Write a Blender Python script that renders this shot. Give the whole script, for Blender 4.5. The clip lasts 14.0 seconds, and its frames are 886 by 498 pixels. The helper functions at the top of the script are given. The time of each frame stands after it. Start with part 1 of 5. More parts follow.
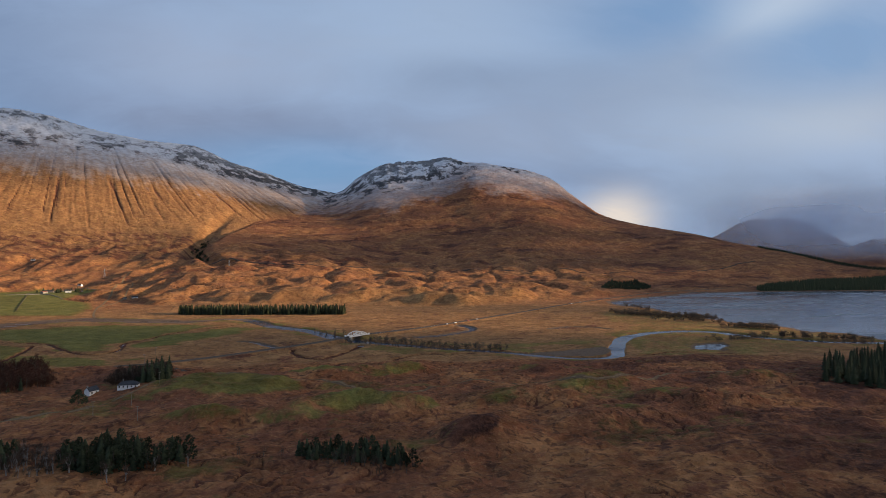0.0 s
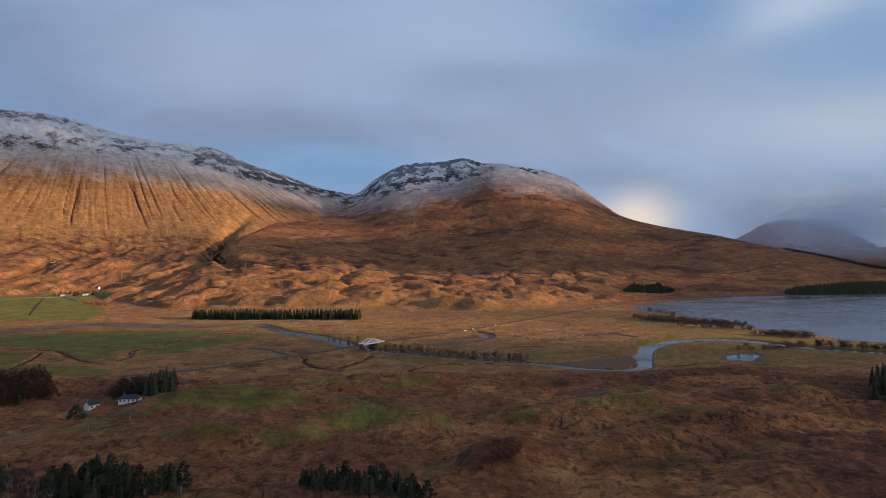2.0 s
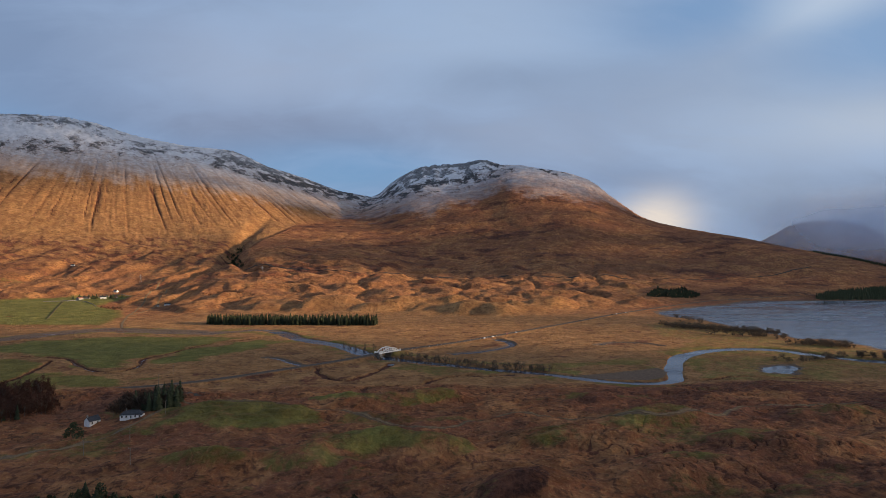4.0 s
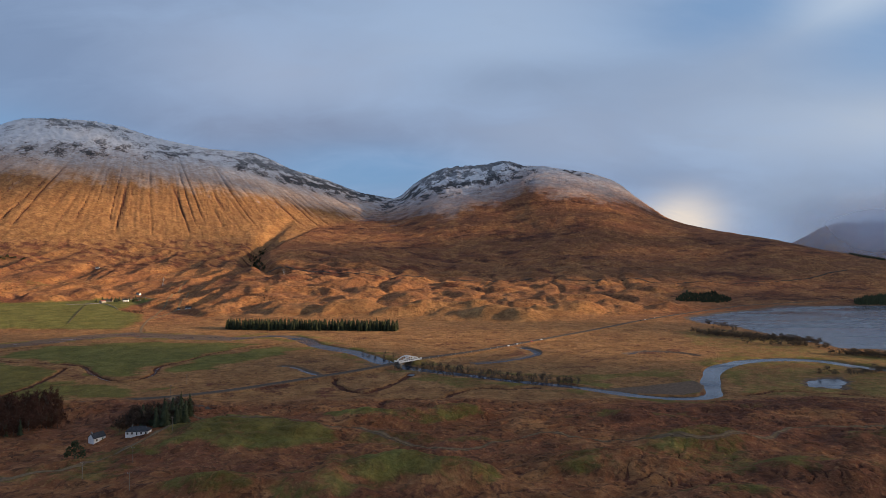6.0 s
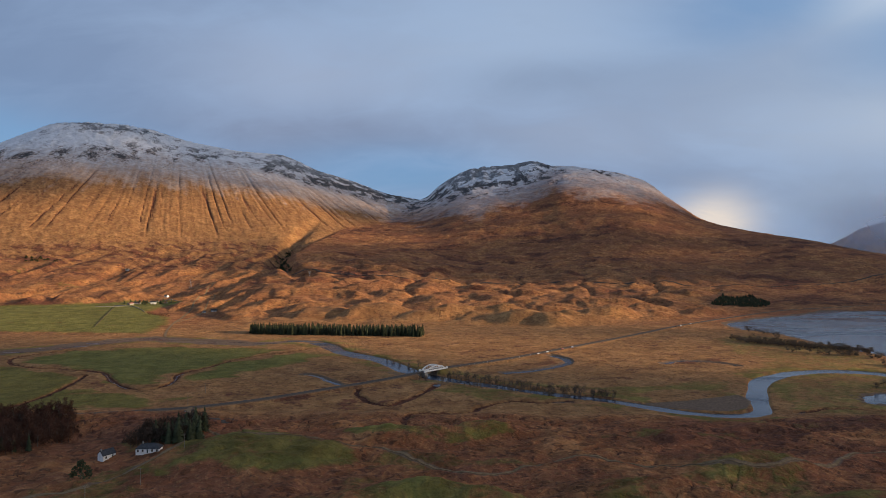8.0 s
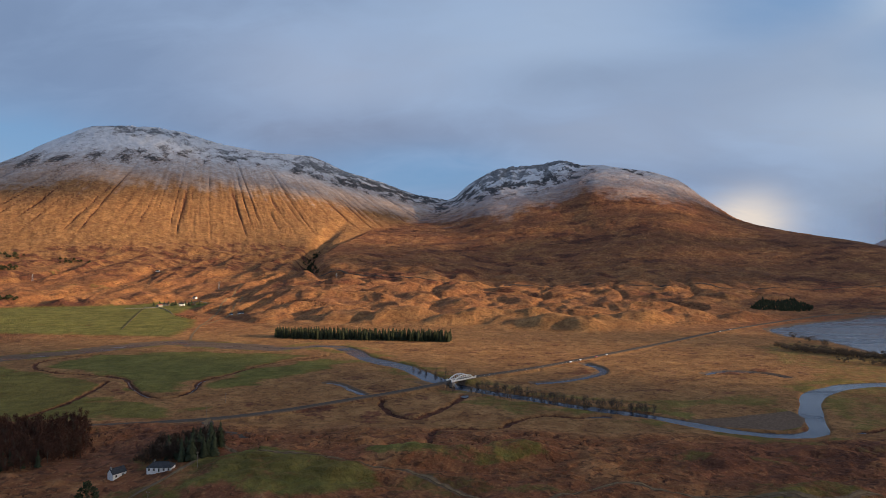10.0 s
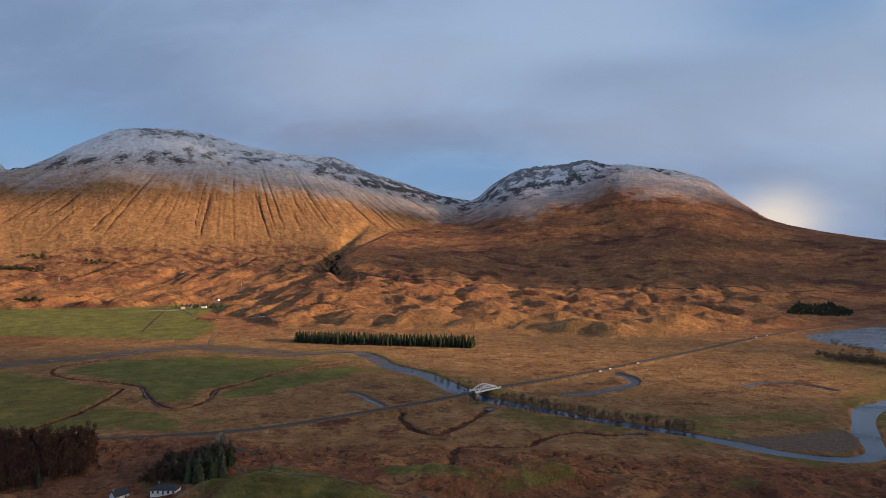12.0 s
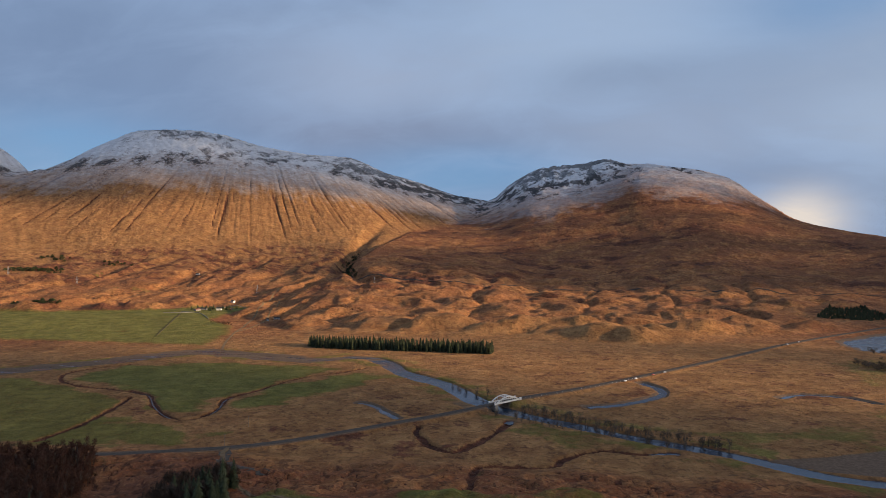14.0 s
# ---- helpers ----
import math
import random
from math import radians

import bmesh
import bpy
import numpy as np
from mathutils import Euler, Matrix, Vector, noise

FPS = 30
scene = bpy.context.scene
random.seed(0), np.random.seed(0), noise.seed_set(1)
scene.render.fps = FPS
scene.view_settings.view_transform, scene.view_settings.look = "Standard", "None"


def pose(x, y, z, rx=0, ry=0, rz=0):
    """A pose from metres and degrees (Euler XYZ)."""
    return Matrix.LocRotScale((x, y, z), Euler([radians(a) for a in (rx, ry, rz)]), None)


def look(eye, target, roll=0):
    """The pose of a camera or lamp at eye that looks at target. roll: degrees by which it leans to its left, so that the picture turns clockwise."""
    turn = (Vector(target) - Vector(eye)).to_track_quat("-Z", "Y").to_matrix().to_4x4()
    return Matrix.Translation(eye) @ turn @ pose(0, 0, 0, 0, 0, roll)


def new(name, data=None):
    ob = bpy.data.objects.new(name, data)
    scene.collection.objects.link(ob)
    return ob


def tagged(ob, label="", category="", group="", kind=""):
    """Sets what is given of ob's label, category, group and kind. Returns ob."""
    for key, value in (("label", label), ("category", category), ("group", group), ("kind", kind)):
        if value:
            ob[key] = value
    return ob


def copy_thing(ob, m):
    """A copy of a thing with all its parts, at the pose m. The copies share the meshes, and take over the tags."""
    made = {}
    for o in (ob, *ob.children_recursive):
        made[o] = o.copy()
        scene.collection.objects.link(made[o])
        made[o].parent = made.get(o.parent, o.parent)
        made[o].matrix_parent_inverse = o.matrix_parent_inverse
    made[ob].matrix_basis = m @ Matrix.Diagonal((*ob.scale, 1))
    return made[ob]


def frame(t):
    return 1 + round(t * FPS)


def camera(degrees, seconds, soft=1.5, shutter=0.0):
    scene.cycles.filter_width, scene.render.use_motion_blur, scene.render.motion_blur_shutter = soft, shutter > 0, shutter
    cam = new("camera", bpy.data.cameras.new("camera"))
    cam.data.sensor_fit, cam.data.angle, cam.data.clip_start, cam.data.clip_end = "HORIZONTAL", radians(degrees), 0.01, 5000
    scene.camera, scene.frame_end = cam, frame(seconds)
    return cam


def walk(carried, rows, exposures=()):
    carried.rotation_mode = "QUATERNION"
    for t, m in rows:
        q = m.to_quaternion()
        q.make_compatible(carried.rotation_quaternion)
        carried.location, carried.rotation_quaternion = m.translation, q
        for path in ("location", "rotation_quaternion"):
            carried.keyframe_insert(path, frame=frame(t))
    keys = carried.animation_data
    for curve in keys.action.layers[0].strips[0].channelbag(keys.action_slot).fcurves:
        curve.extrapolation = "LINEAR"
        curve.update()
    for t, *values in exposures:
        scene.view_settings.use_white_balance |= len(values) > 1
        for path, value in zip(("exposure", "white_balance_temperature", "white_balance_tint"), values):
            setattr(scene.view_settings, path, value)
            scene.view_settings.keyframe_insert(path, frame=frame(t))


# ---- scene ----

# ---- camera and its flight ----
cam = camera(72.22, 14.0, soft=0.8)
PATH = [
    (0, (-7.93, -105.06, 118.30), (49.13, 391.67, 120.63)),
    (0.5, (-6.86, -97.54, 119.49), (47.14, 399.53, 121.82)),
    (1, (-5.87, -90.01, 120.68), (45.50, 407.33, 123.25)),
    (1.5, (-4.96, -82.49, 121.87), (41.25, 415.36, 124.72)),
    (2, (-4.12, -74.98, 123.06), (38.45, 423.20, 126.24)),
    (2.5, (-3.36, -67.47, 124.25), (36.37, 430.94, 127.62)),
    (3, (-2.68, -59.96, 125.44), (33.25, 438.74, 129.25)),
    (5.5, (-0.42, -22.46, 131.41), (13.15, 477.33, 136.71)),
    (6, (-0.21, -14.97, 132.60), (8.85, 484.92, 138.20)),
    (6.5, (-0.06, -7.48, 133.80), (4.39, 492.46, 139.68)),
    (7, (0.00, 0.00, 135.00), (-1.10, 499.96, 141.07)),
    (7.5, (-0.01, 7.48, 136.20), (-7.05, 507.39, 142.38)),
    (8, (-0.10, 14.96, 137.40), (-12.92, 514.75, 143.55)),
    (10.5, (-1.72, 52.29, 143.42), (-42.62, 550.57, 149.71)),
    (11, (-2.27, 59.74, 144.62), (-48.10, 557.60, 150.95)),
    (11.5, (-2.90, 67.20, 145.83), (-53.38, 564.60, 152.28)),
    (12, (-3.61, 74.65, 147.04), (-58.03, 571.64, 153.51)),
    (12.5, (-4.40, 82.09, 148.25), (-62.70, 578.64, 154.76)),
    (13, (-5.26, 89.54, 149.46), (-67.21, 585.64, 156.06)),
    (13.5, (-6.20, 96.98, 150.67), (-71.46, 592.66, 157.08)),
    (14, (-7.22, 104.42, 151.88), (-75.63, 599.67, 158.33)),
]
walk(cam, [(t, look(eye, target)) for t, eye, target in PATH])

# ---- world, sun, exposure ----
SUN_AZ, SUN_EL = 95.0, 12.0      # degrees clockwise from +y, and above the horizon
SUN_DIR = Vector((math.sin(radians(SUN_AZ)) * math.cos(radians(SUN_EL)),
                  math.cos(radians(SUN_AZ)) * math.cos(radians(SUN_EL)), math.sin(radians(SUN_EL))))
scene.view_settings.exposure = 0.7


class Nodes:
    """Short hand for node trees."""

    def __init__(self, tree):
        self.tree = tree
        tree.nodes.clear()

    def add(self, kind, ins=None, **props):
        n = self.tree.nodes.new(kind)
        for k, v in props.items():
            setattr(n, k, v)
        for k, v in (ins or {}).items():
            self.put(n.inputs[k], v)
        return n

    def put(self, socket, v):
        if hasattr(v, "is_output"):
            self.tree.links.new(v, socket)
        elif v is not None:
            socket.default_value = v

    def math(self, op, a, b=None, c=None, clamp=False):
        n = self.tree.nodes.new("ShaderNodeMath")
        n.operation, n.use_clamp = op, clamp
        for s, v in zip(n.inputs, (a, b, c)):
            self.put(s, v)
        return n.outputs[0]

    def vmath(self, op, a, b=None, out=0):
        n = self.tree.nodes.new("ShaderNodeVectorMath")
        n.operation = op
        for s, v in zip(n.inputs, (a, b)):
            self.put(s, v)
        return n.outputs[out]

    def scaled(self, v, x, y, z):
        return self.vmath("MULTIPLY", v, (x, y, z))

    def noise(self, vec, scale, detail=4.0, rough=0.55, distort=0.0):
        n = self.add("ShaderNodeTexNoise", {"Vector": vec, "Scale": scale, "Detail": detail, "Roughness": rough, "Distortion": distort})
        return n.outputs[0]

    def span(self, v, a, b, c=0.0, d=1.0, smooth=True):
        n = self.add("ShaderNodeMapRange", {0: v, 1: a, 2: b, 3: c, 4: d}, interpolation_type="SMOOTHSTEP" if smooth else "LINEAR")
        return n.outputs[0]

    def mix(self, f, a, b, blend="MIX"):
        n = self.tree.nodes.new("ShaderNodeMix")
        n.data_type, n.blend_type = "RGBA", blend
        self.put(n.inputs[0], f)
        for s, v in ((n.inputs[6], a), (n.inputs[7], b)):
            self.put(s, (*v, 1.0) if isinstance(v, tuple) and len(v) == 3 else v)
        return n.outputs[2]


def direction(az, el):
    """Unit vector to an azimuth (degrees clockwise from +y) and a tangent of elevation."""
    return tuple(Vector((math.sin(radians(az)), math.cos(radians(az)), el)).normalized())


def make_world():
    world = bpy.data.worlds.new("sky")
    world.use_nodes = True
    scene.world = world
    n = Nodes(world.node_tree)
    sky = n.add("ShaderNodeTexSky", sky_type="NISHITA", sun_disc=False, sun_elevation=radians(SUN_EL), sun_rotation=radians(SUN_AZ),
                altitude=200.0, air_density=1.0, dust_density=1.5, ozone_density=1.5)
    d = n.add("ShaderNodeTexCoord").outputs["Generated"]
    sep = n.add("ShaderNodeSeparateXYZ", {0: d})
    x, y, z = sep.outputs
    # cloud deck seen in perspective: stretched towards the horizon
    up = n.math("ADD", n.math("MAXIMUM", z, 0.0), 0.42)
    flat = n.add("ShaderNodeCombineXYZ", {0: n.math("DIVIDE", x, up), 1: n.math("DIVIDE", y, up), 2: 0.0}).outputs[0]
    big = n.noise(n.scaled(flat, 1.5, 2.2, 1.0), 1.0, 4.0, 0.5, 0.5)
    soft = n.noise(n.scaled(flat, 0.7, 1.2, 1.0), 1.2, 3.0, 0.45, 0.3)
    fine = n.noise(n.scaled(flat, 3.5, 6.0, 1.0), 1.3, 6.0, 0.6, 0.6)
    tone = n.math("ADD", n.math("ADD", n.math("MULTIPLY", big, 0.55), n.math("MULTIPLY", soft, 0.45)), n.math("MULTIPLY", n.math("SUBTRACT", fine, 0.5), 0.26))

    def lobe(az, el, wide, high):
        """Soft spot of the cloud cover round a direction: 1 in the middle, 0 outside."""
        c = direction(az, el)
        side = (math.cos(radians(az)), -math.sin(radians(az)), 0.0)
        a = n.math("DIVIDE", n.vmath("DOT_PRODUCT", d, side, 1), wide)
        b = n.math("DIVIDE", n.math("SUBTRACT", z, c[2]), high)
        ahead = n.math("GREATER_THAN", n.vmath("DOT_PRODUCT", d, c, 1), 0.0)
        wob = n.math("MULTIPLY", n.math("SUBTRACT", fine, 0.5), 1.1)
        q = n.math("ADD", n.math("ADD", n.math("MULTIPLY", a, a), n.math("MULTIPLY", b, b)), wob)
        return n.math("MULTIPLY", n.math("EXPONENT", n.math("MULTIPLY", n.math("MAXIMUM", q, 0.0), -1.0)), ahead)

    cover = n.mix(n.span(tone, 0.36, 0.62), (0.215, 0.285, 0.43), (0.315, 0.415, 0.60))

    def cloud(az, el, wide, high, much, tint):
        nonlocal cover
        cover = n.mix(n.math("MULTIPLY", lobe(az, el, wide, high), much), cover, tint)

    cloud(32, 0.22, 0.24, 0.12, 0.55, (0.43, 0.48, 0.58))       # thin bright cloud over the loch
    cloud(6, 0.36, 0.34, 0.10, 0.60, (0.42, 0.50, 0.64))        # pale blue-white overhead
    cloud(-17, 0.29, 0.24, 0.07, 0.65, (0.41, 0.45, 0.57))      # lilac patch
    cloud(-36, 0.27, 0.26, 0.11, 0.70, (0.195, 0.265, 0.41))    # blue-grey bank
    cloud(-14, 0.200, 0.30, 0.030, 0.70, (0.235, 0.265, 0.37))  # mauve-grey band over the saddle
    cloud(9, 0.288, 0.15, 0.030, 0.60, (0.245, 0.305, 0.43))    # loose grey cloud
    cloud(12, 0.19, 0.20, 0.06, 0.45, (0.40, 0.44, 0.55))
    cloud(35, 0.355, 0.08, 0.035, 0.80, (0.60, 0.65, 0.73))     # white wisps
    cloud(39, 0.180, 0.14, 0.040, 0.55, (0.52, 0.55, 0.62))
    cloud(22.8, 0.052, 0.058, 0.040, 1.0, (0.84, 0.70, 0.60))   # cream light behind the shoulder
    cloud(31.5, 0.080, 0.080, 0.060, 0.85, (0.31, 0.37, 0.49))
    cloud(39, 0.060, 0.12, 0.045, 0.85, (0.20, 0.25, 0.35))
    # veiled glow round the sun, added out of view to model the near knolls
    toward = n.vmath("DOT_PRODUCT", d, tuple(SUN_DIR), 1)
    cover = n.mix(n.math("MULTIPLY", n.math("EXPONENT", n.math("MULTIPLY", n.math("SUBTRACT", toward, 1.0), 9.0)), 0.85), cover, (2.25, 1.85, 1.50))
    cover = n.mix(1.0, cover, (0.93, 0.995, 1.04), "MULTIPLY")
    blue = n.vmath("SCALE", sky.outputs[0])
    blue.node.inputs["Scale"].default_value = 0.10
    # blue gaps low over the hills and high up
    gap = n.math("MAXIMUM", n.math("MULTIPLY", n.math("MAXIMUM", lobe(-6, 0.135, 0.17, 0.042), lobe(-38, 0.150, 0.20, 0.055)), 0.9), n.math("MULTIPLY", n.math("MAXIMUM", lobe(40, 0.285, 0.15, 0.06), lobe(26, 0.37, 0.14, 0.05)), 0.65))
    clear = n.mix(0.65, blue, (0.17, 0.36, 0.68))
    col = n.mix(gap, cover, clear)
    col = n.mix(n.span(z, -0.02, 0.02), (0.10, 0.085, 0.07), col)
    bg = n.add("ShaderNodeBackground", {"Color": col, "Strength": 0.62})
    n.tree.links.new(bg.outputs[0], n.add("ShaderNodeOutputWorld").inputs[0])


make_world()
sun = new("sun", bpy.data.lights.new("sun", "SUN"))
sun.data.energy, sun.data.angle, sun.data.color = 5.0, radians(1.0), (1.0, 0.73, 0.45)
sun.matrix_world = look(SUN_DIR * 4000, (0, 0, 0))

# ---- materials ----
def material(name):
    m = bpy.data.materials.new(name)
    m.use_nodes = True
    n = Nodes(m.node_tree)
    return m, n


def finish(n, color, rough=0.9, bump=None, strength=0.3, distance=1.0, spec=0.3, metal=0.0, **more):
    b = n.add("ShaderNodeBsdfPrincipled", {"Base Color": (*color, 1.0) if isinstance(color, tuple) else color, "Roughness": rough, "Specular IOR Level": spec, "Metallic": metal, **more})
    if bump is not None:
        k = n.add("ShaderNodeBump", {"Height": bump, "Strength": strength, "Distance": distance})
        n.tree.links.new(k.outputs[0], b.inputs["Normal"])
    n.tree.links.new(b.outputs[0], n.add("ShaderNodeOutputMaterial").inputs[0])


def place(n):
    return n.add("ShaderNodeNewGeometry").outputs["Position"]


def ground_material():
    m, n = material("moorland")
    p = place(n)
    cov = n.add("ShaderNodeAttribute", attribute_name="cover")
    sep = n.add("ShaderNodeSeparateColor", {0: cov.outputs["Color"]})
    green, heath_and_shade, snow = sep.outputs
    bare = cov.outputs["Alpha"]
    rock = n.add("ShaderNodeAttribute", attribute_name="rock").outputs["Fac"]
    broad = n.noise(p, 1 / 140, 9, 0.66, 0.6)
    mid = n.noise(p, 1 / 30, 8, 0.70, 0.5)
    fine = n.noise(p, 1 / 2.6, 4, 0.65)
    tuft = n.noise(p, 1 / 6.5, 3, 0.6, 0.8)
    # bleached deer grass, straw to rust
    dry = n.mix(n.span(mid, 0.38, 0.62), (0.216, 0.080, 0.034), (0.365, 0.166, 0.066))
    dry = n.mix(n.span(broad, 0.42, 0.60), dry, (0.200, 0.076, 0.038))
    dry = n.mix(n.math("MULTIPLY", n.span(tuft, 0.50, 0.64), 0.85), dry, (0.105, 0.046, 0.024))
    dry = n.mix(n.math("MULTIPLY", n.span(fine, 0.52, 0.68), 0.5), dry, (0.38, 0.195, 0.085))
    straw = n.add("ShaderNodeAttribute", attribute_name="straw").outputs["Fac"]
    pale = n.mix(n.span(mid, 0.35, 0.68), (0.245, 0.122, 0.050), (0.375, 0.205, 0.082))
    pale = n.mix(n.math("MULTIPLY", n.span(tuft, 0.50, 0.66), 0.7), pale, (0.140, 0.068, 0.032))
    dry = n.mix(n.math("MULTIPLY", straw, 0.85), dry, pale)
    # heather and bog; the same mask paints the shade of the gullies
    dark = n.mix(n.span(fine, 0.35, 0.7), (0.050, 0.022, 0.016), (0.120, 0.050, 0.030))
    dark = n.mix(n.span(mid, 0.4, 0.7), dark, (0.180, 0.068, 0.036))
    hmask = n.math("ADD", heath_and_shade, n.math("MULTIPLY", n.math("SUBTRACT", tuft, 0.5), 1.0))
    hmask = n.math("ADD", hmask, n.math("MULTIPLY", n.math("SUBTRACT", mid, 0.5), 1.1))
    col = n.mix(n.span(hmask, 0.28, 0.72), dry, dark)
    # pasture, patchy where rushes and dead grass come through
    grass = n.mix(n.span(mid, 0.38, 0.64), (0.110, 0.098, 0.021), (0.182, 0.152, 0.038))
    grass = n.mix(n.math("MULTIPLY", n.span(tuft, 0.48, 0.70), 0.55), grass, (0.150, 0.098, 0.036))
    grass = n.mix(n.math("MULTIPLY", n.span(fine, 0.54, 0.70), 0.4), grass, (0.24, 0.21, 0.075))
    grass = n.mix(n.span(broad, 0.45, 0.62), grass, (0.140, 0.116, 0.030))
    grass = n.mix(n.math("MULTIPLY", n.span(green, 0.72, 0.88), 0.7), grass, n.mix(n.span(mid, 0.38, 0.64), (0.116, 0.128, 0.030), (0.168, 0.170, 0.048)))
    gmask = n.math("ADD", green, n.math("ADD", n.math("MULTIPLY", n.math("SUBTRACT", mid, 0.5), 0.9), n.math("MULTIPLY", n.math("SUBTRACT", tuft, 0.5), 0.6)))
    col = n.mix(n.math("MULTIPLY", n.span(gmask, 0.34, 0.74), 0.92), col, grass)
    # clumps of rush, bracken and old grass that stand darker or paler than the rest
    clump = n.noise(n.scaled(p, 1.0, 1.0, 1.4), 1 / 11, 6, 0.72, 0.6)
    blotch = n.noise(n.scaled(p, 1.0, 1.0, 1.2), 1 / 48, 6, 0.66, 0.8)
    shade = n.math("MULTIPLY", n.span(clump, 0.34, 0.66, 0.70, 1.30, False), n.span(blotch, 0.36, 0.64, 0.80, 1.20, False))
    shade = n.math("ADD", 1.0, n.math("MULTIPLY", n.math("SUBTRACT", shade, 1.0), n.span(straw, 0.0, 1.0, 1.0, 0.7, False)))
    col = n.mix(1.0, col, n.add("ShaderNodeCombineXYZ", {0: shade, 1: shade, 2: shade}).outputs[0], "MULTIPLY")
    # peat, mud and shingle by the water
    mud = n.mix(n.span(fine, 0.35, 0.7), (0.112, 0.074, 0.050), (0.165, 0.112, 0.076))
    bmask = n.math("ADD", bare, n.math("MULTIPLY", n.math("SUBTRACT", mid, 0.5), 0.5))
    col = n.mix(n.span(bmask, 0.35, 0.65), col, mud)
    # crags and frost
    stone = n.mix(n.span(fine, 0.3, 0.7), (0.035, 0.034, 0.036), (0.105, 0.10, 0.098))
    ledge = n.noise(n.scaled(p, 0.6, 0.6, 3.2), 1 / 13, 7, 0.78, 0.5)
    speck = n.noise(n.scaled(p, 1.0, 1.0, 1.6), 1 / 9, 5, 0.75, 0.3)
    rmask = n.math("ADD", rock, n.math("ADD", n.math("MULTIPLY", n.math("SUBTRACT", ledge, 0.5), 2.3), n.math("MULTIPLY", n.math("SUBTRACT", speck, 0.5), 1.8)))
    rmask = n.math("MULTIPLY", rmask, n.span(rock, 0.02, 0.12))
    col = n.mix(n.span(rmask, 0.52, 0.78), col, stone)
    white = n.mix(n.span(mid, 0.3, 0.7), (0.62, 0.61, 0.61), (0.80, 0.79, 0.79))
    drift = n.noise(n.scaled(p, 1.0, 1.0, 2.2), 1 / 30, 8, 0.72, 0.6)
    crisp = n.noise(p, 1 / 9, 5, 0.7)
    spots = n.math("ADD", n.math("MULTIPLY", n.math("SUBTRACT", drift, 0.5), 1.0), n.math("MULTIPLY", n.math("SUBTRACT", crisp, 0.5), 0.9))
    smask = n.math("ADD", snow, n.math("MULTIPLY", spots, n.span(snow, 0.2, 0.6, 0.45, 1.0)))
    smask = n.math("SUBTRACT", smask, n.math("MULTIPLY", n.span(rmask, 0.52, 0.72), 0.80))
    col = n.mix(n.math("MULTIPLY", n.span(smask, 0.0, 0.90, 0.0, 1.0, False), n.math("MULTIPLY", n.span(snow, 0.0, 0.10), 0.92)), col, white)
    relief = n.math("ADD", n.math("MULTIPLY", fine, 0.7), n.math("ADD", n.math("MULTIPLY", tuft, 1.3), n.math("MULTIPLY", mid, 4.0)))
    finish(n, col, 0.95, relief, n.math("SUBTRACT", 1.0, n.math("MULTIPLY", n.span(bmask, 0.35, 0.65), 0.9)), 2.0, 0.1)
    return m


def water_material():
    m, n = material("still water")
    p = place(n)
    w = n.math("ADD", n.noise(n.scaled(p, 1, 2.2, 1), 1 / 5.0, 4, 0.6, 0.4), n.math("MULTIPLY", n.noise(p, 1 / 60, 3, 0.5), 0.5))
    calm = n.span(n.noise(n.scaled(p, 0.6, 2.4, 1), 1 / 130, 3, 0.5, 0.6), 0.4, 0.65, 0.14, 0.30)
    finish(n, (0.018, 0.030, 0.052), calm, w, 0.18, 0.4, 0.5, IOR=1.33)
    return m


def plain(name, a, b, rough=0.8, scale=1.0, strength=0.25, spec=0.3, metal=0.0, each=0.0):
    """Two-tone weathered surface; each: how far pieces differ from one another."""
    m, n = material(name)
    p = place(n)
    f = n.math("ADD", n.math("MULTIPLY", n.noise(p, scale, 5, 0.6, 0.3), 0.7), n.math("MULTIPLY", n.noise(p, scale * 7, 3, 0.6), 0.3))
    col = n.mix(n.span(f, 0.35, 0.65), a, b)
    if each:
        rnd = n.add("ShaderNodeObjectInfo").outputs["Random"]
        col = n.mix(1.0, col, n.add("ShaderNodeCombineXYZ", {0: n.span(rnd, 0, 1, 1 - each, 1 + each, False), 1: n.span(rnd, 0, 1, 1 - each, 1 + each * 0.8, False), 2: n.span(rnd, 0, 1, 1 - each, 1 + each, False)}).outputs[0], "MULTIPLY")
    finish(n, col, rough, f, strength, 0.05, spec, metal)
    return m


M_GROUND, M_WATER = ground_material(), water_material()
M_ASPHALT = plain("worn asphalt", (0.062, 0.050, 0.041), (0.100, 0.082, 0.068), 0.95, 0.25, 0.3, 0.1)
M_LINE = plain("road paint", (0.55, 0.55, 0.53), (0.75, 0.75, 0.73), 0.7, 2.0)
M_BALLAST = plain("railway ballast", (0.045, 0.035, 0.030), (0.085, 0.068, 0.058), 0.95, 0.4, 0.5, 0.1)
M_TRACK = plain("stony track", (0.135, 0.090, 0.048), (0.205, 0.140, 0.080), 0.95, 0.3, 0.5, 0.1)
M_WHITE = plain("white bridge paint", (0.68, 0.66, 0.62), (0.82, 0.80, 0.76), 0.55, 0.6)
M_HARL = plain("white harling", (0.66, 0.65, 0.62), (0.82, 0.81, 0.79), 0.9, 0.5, 0.4)
M_SLATE = plain("dark slate", (0.022, 0.022, 0.025), (0.048, 0.048, 0.052), 0.6, 0.9, 0.4)
M_STONE = plain("grey masonry", (0.19, 0.175, 0.155), (0.34, 0.315, 0.28), 0.9, 0.8, 0.5)
M_WOOD = plain("weathered timber", (0.16, 0.125, 0.095), (0.30, 0.25, 0.20), 0.85, 1.5, 0.4)
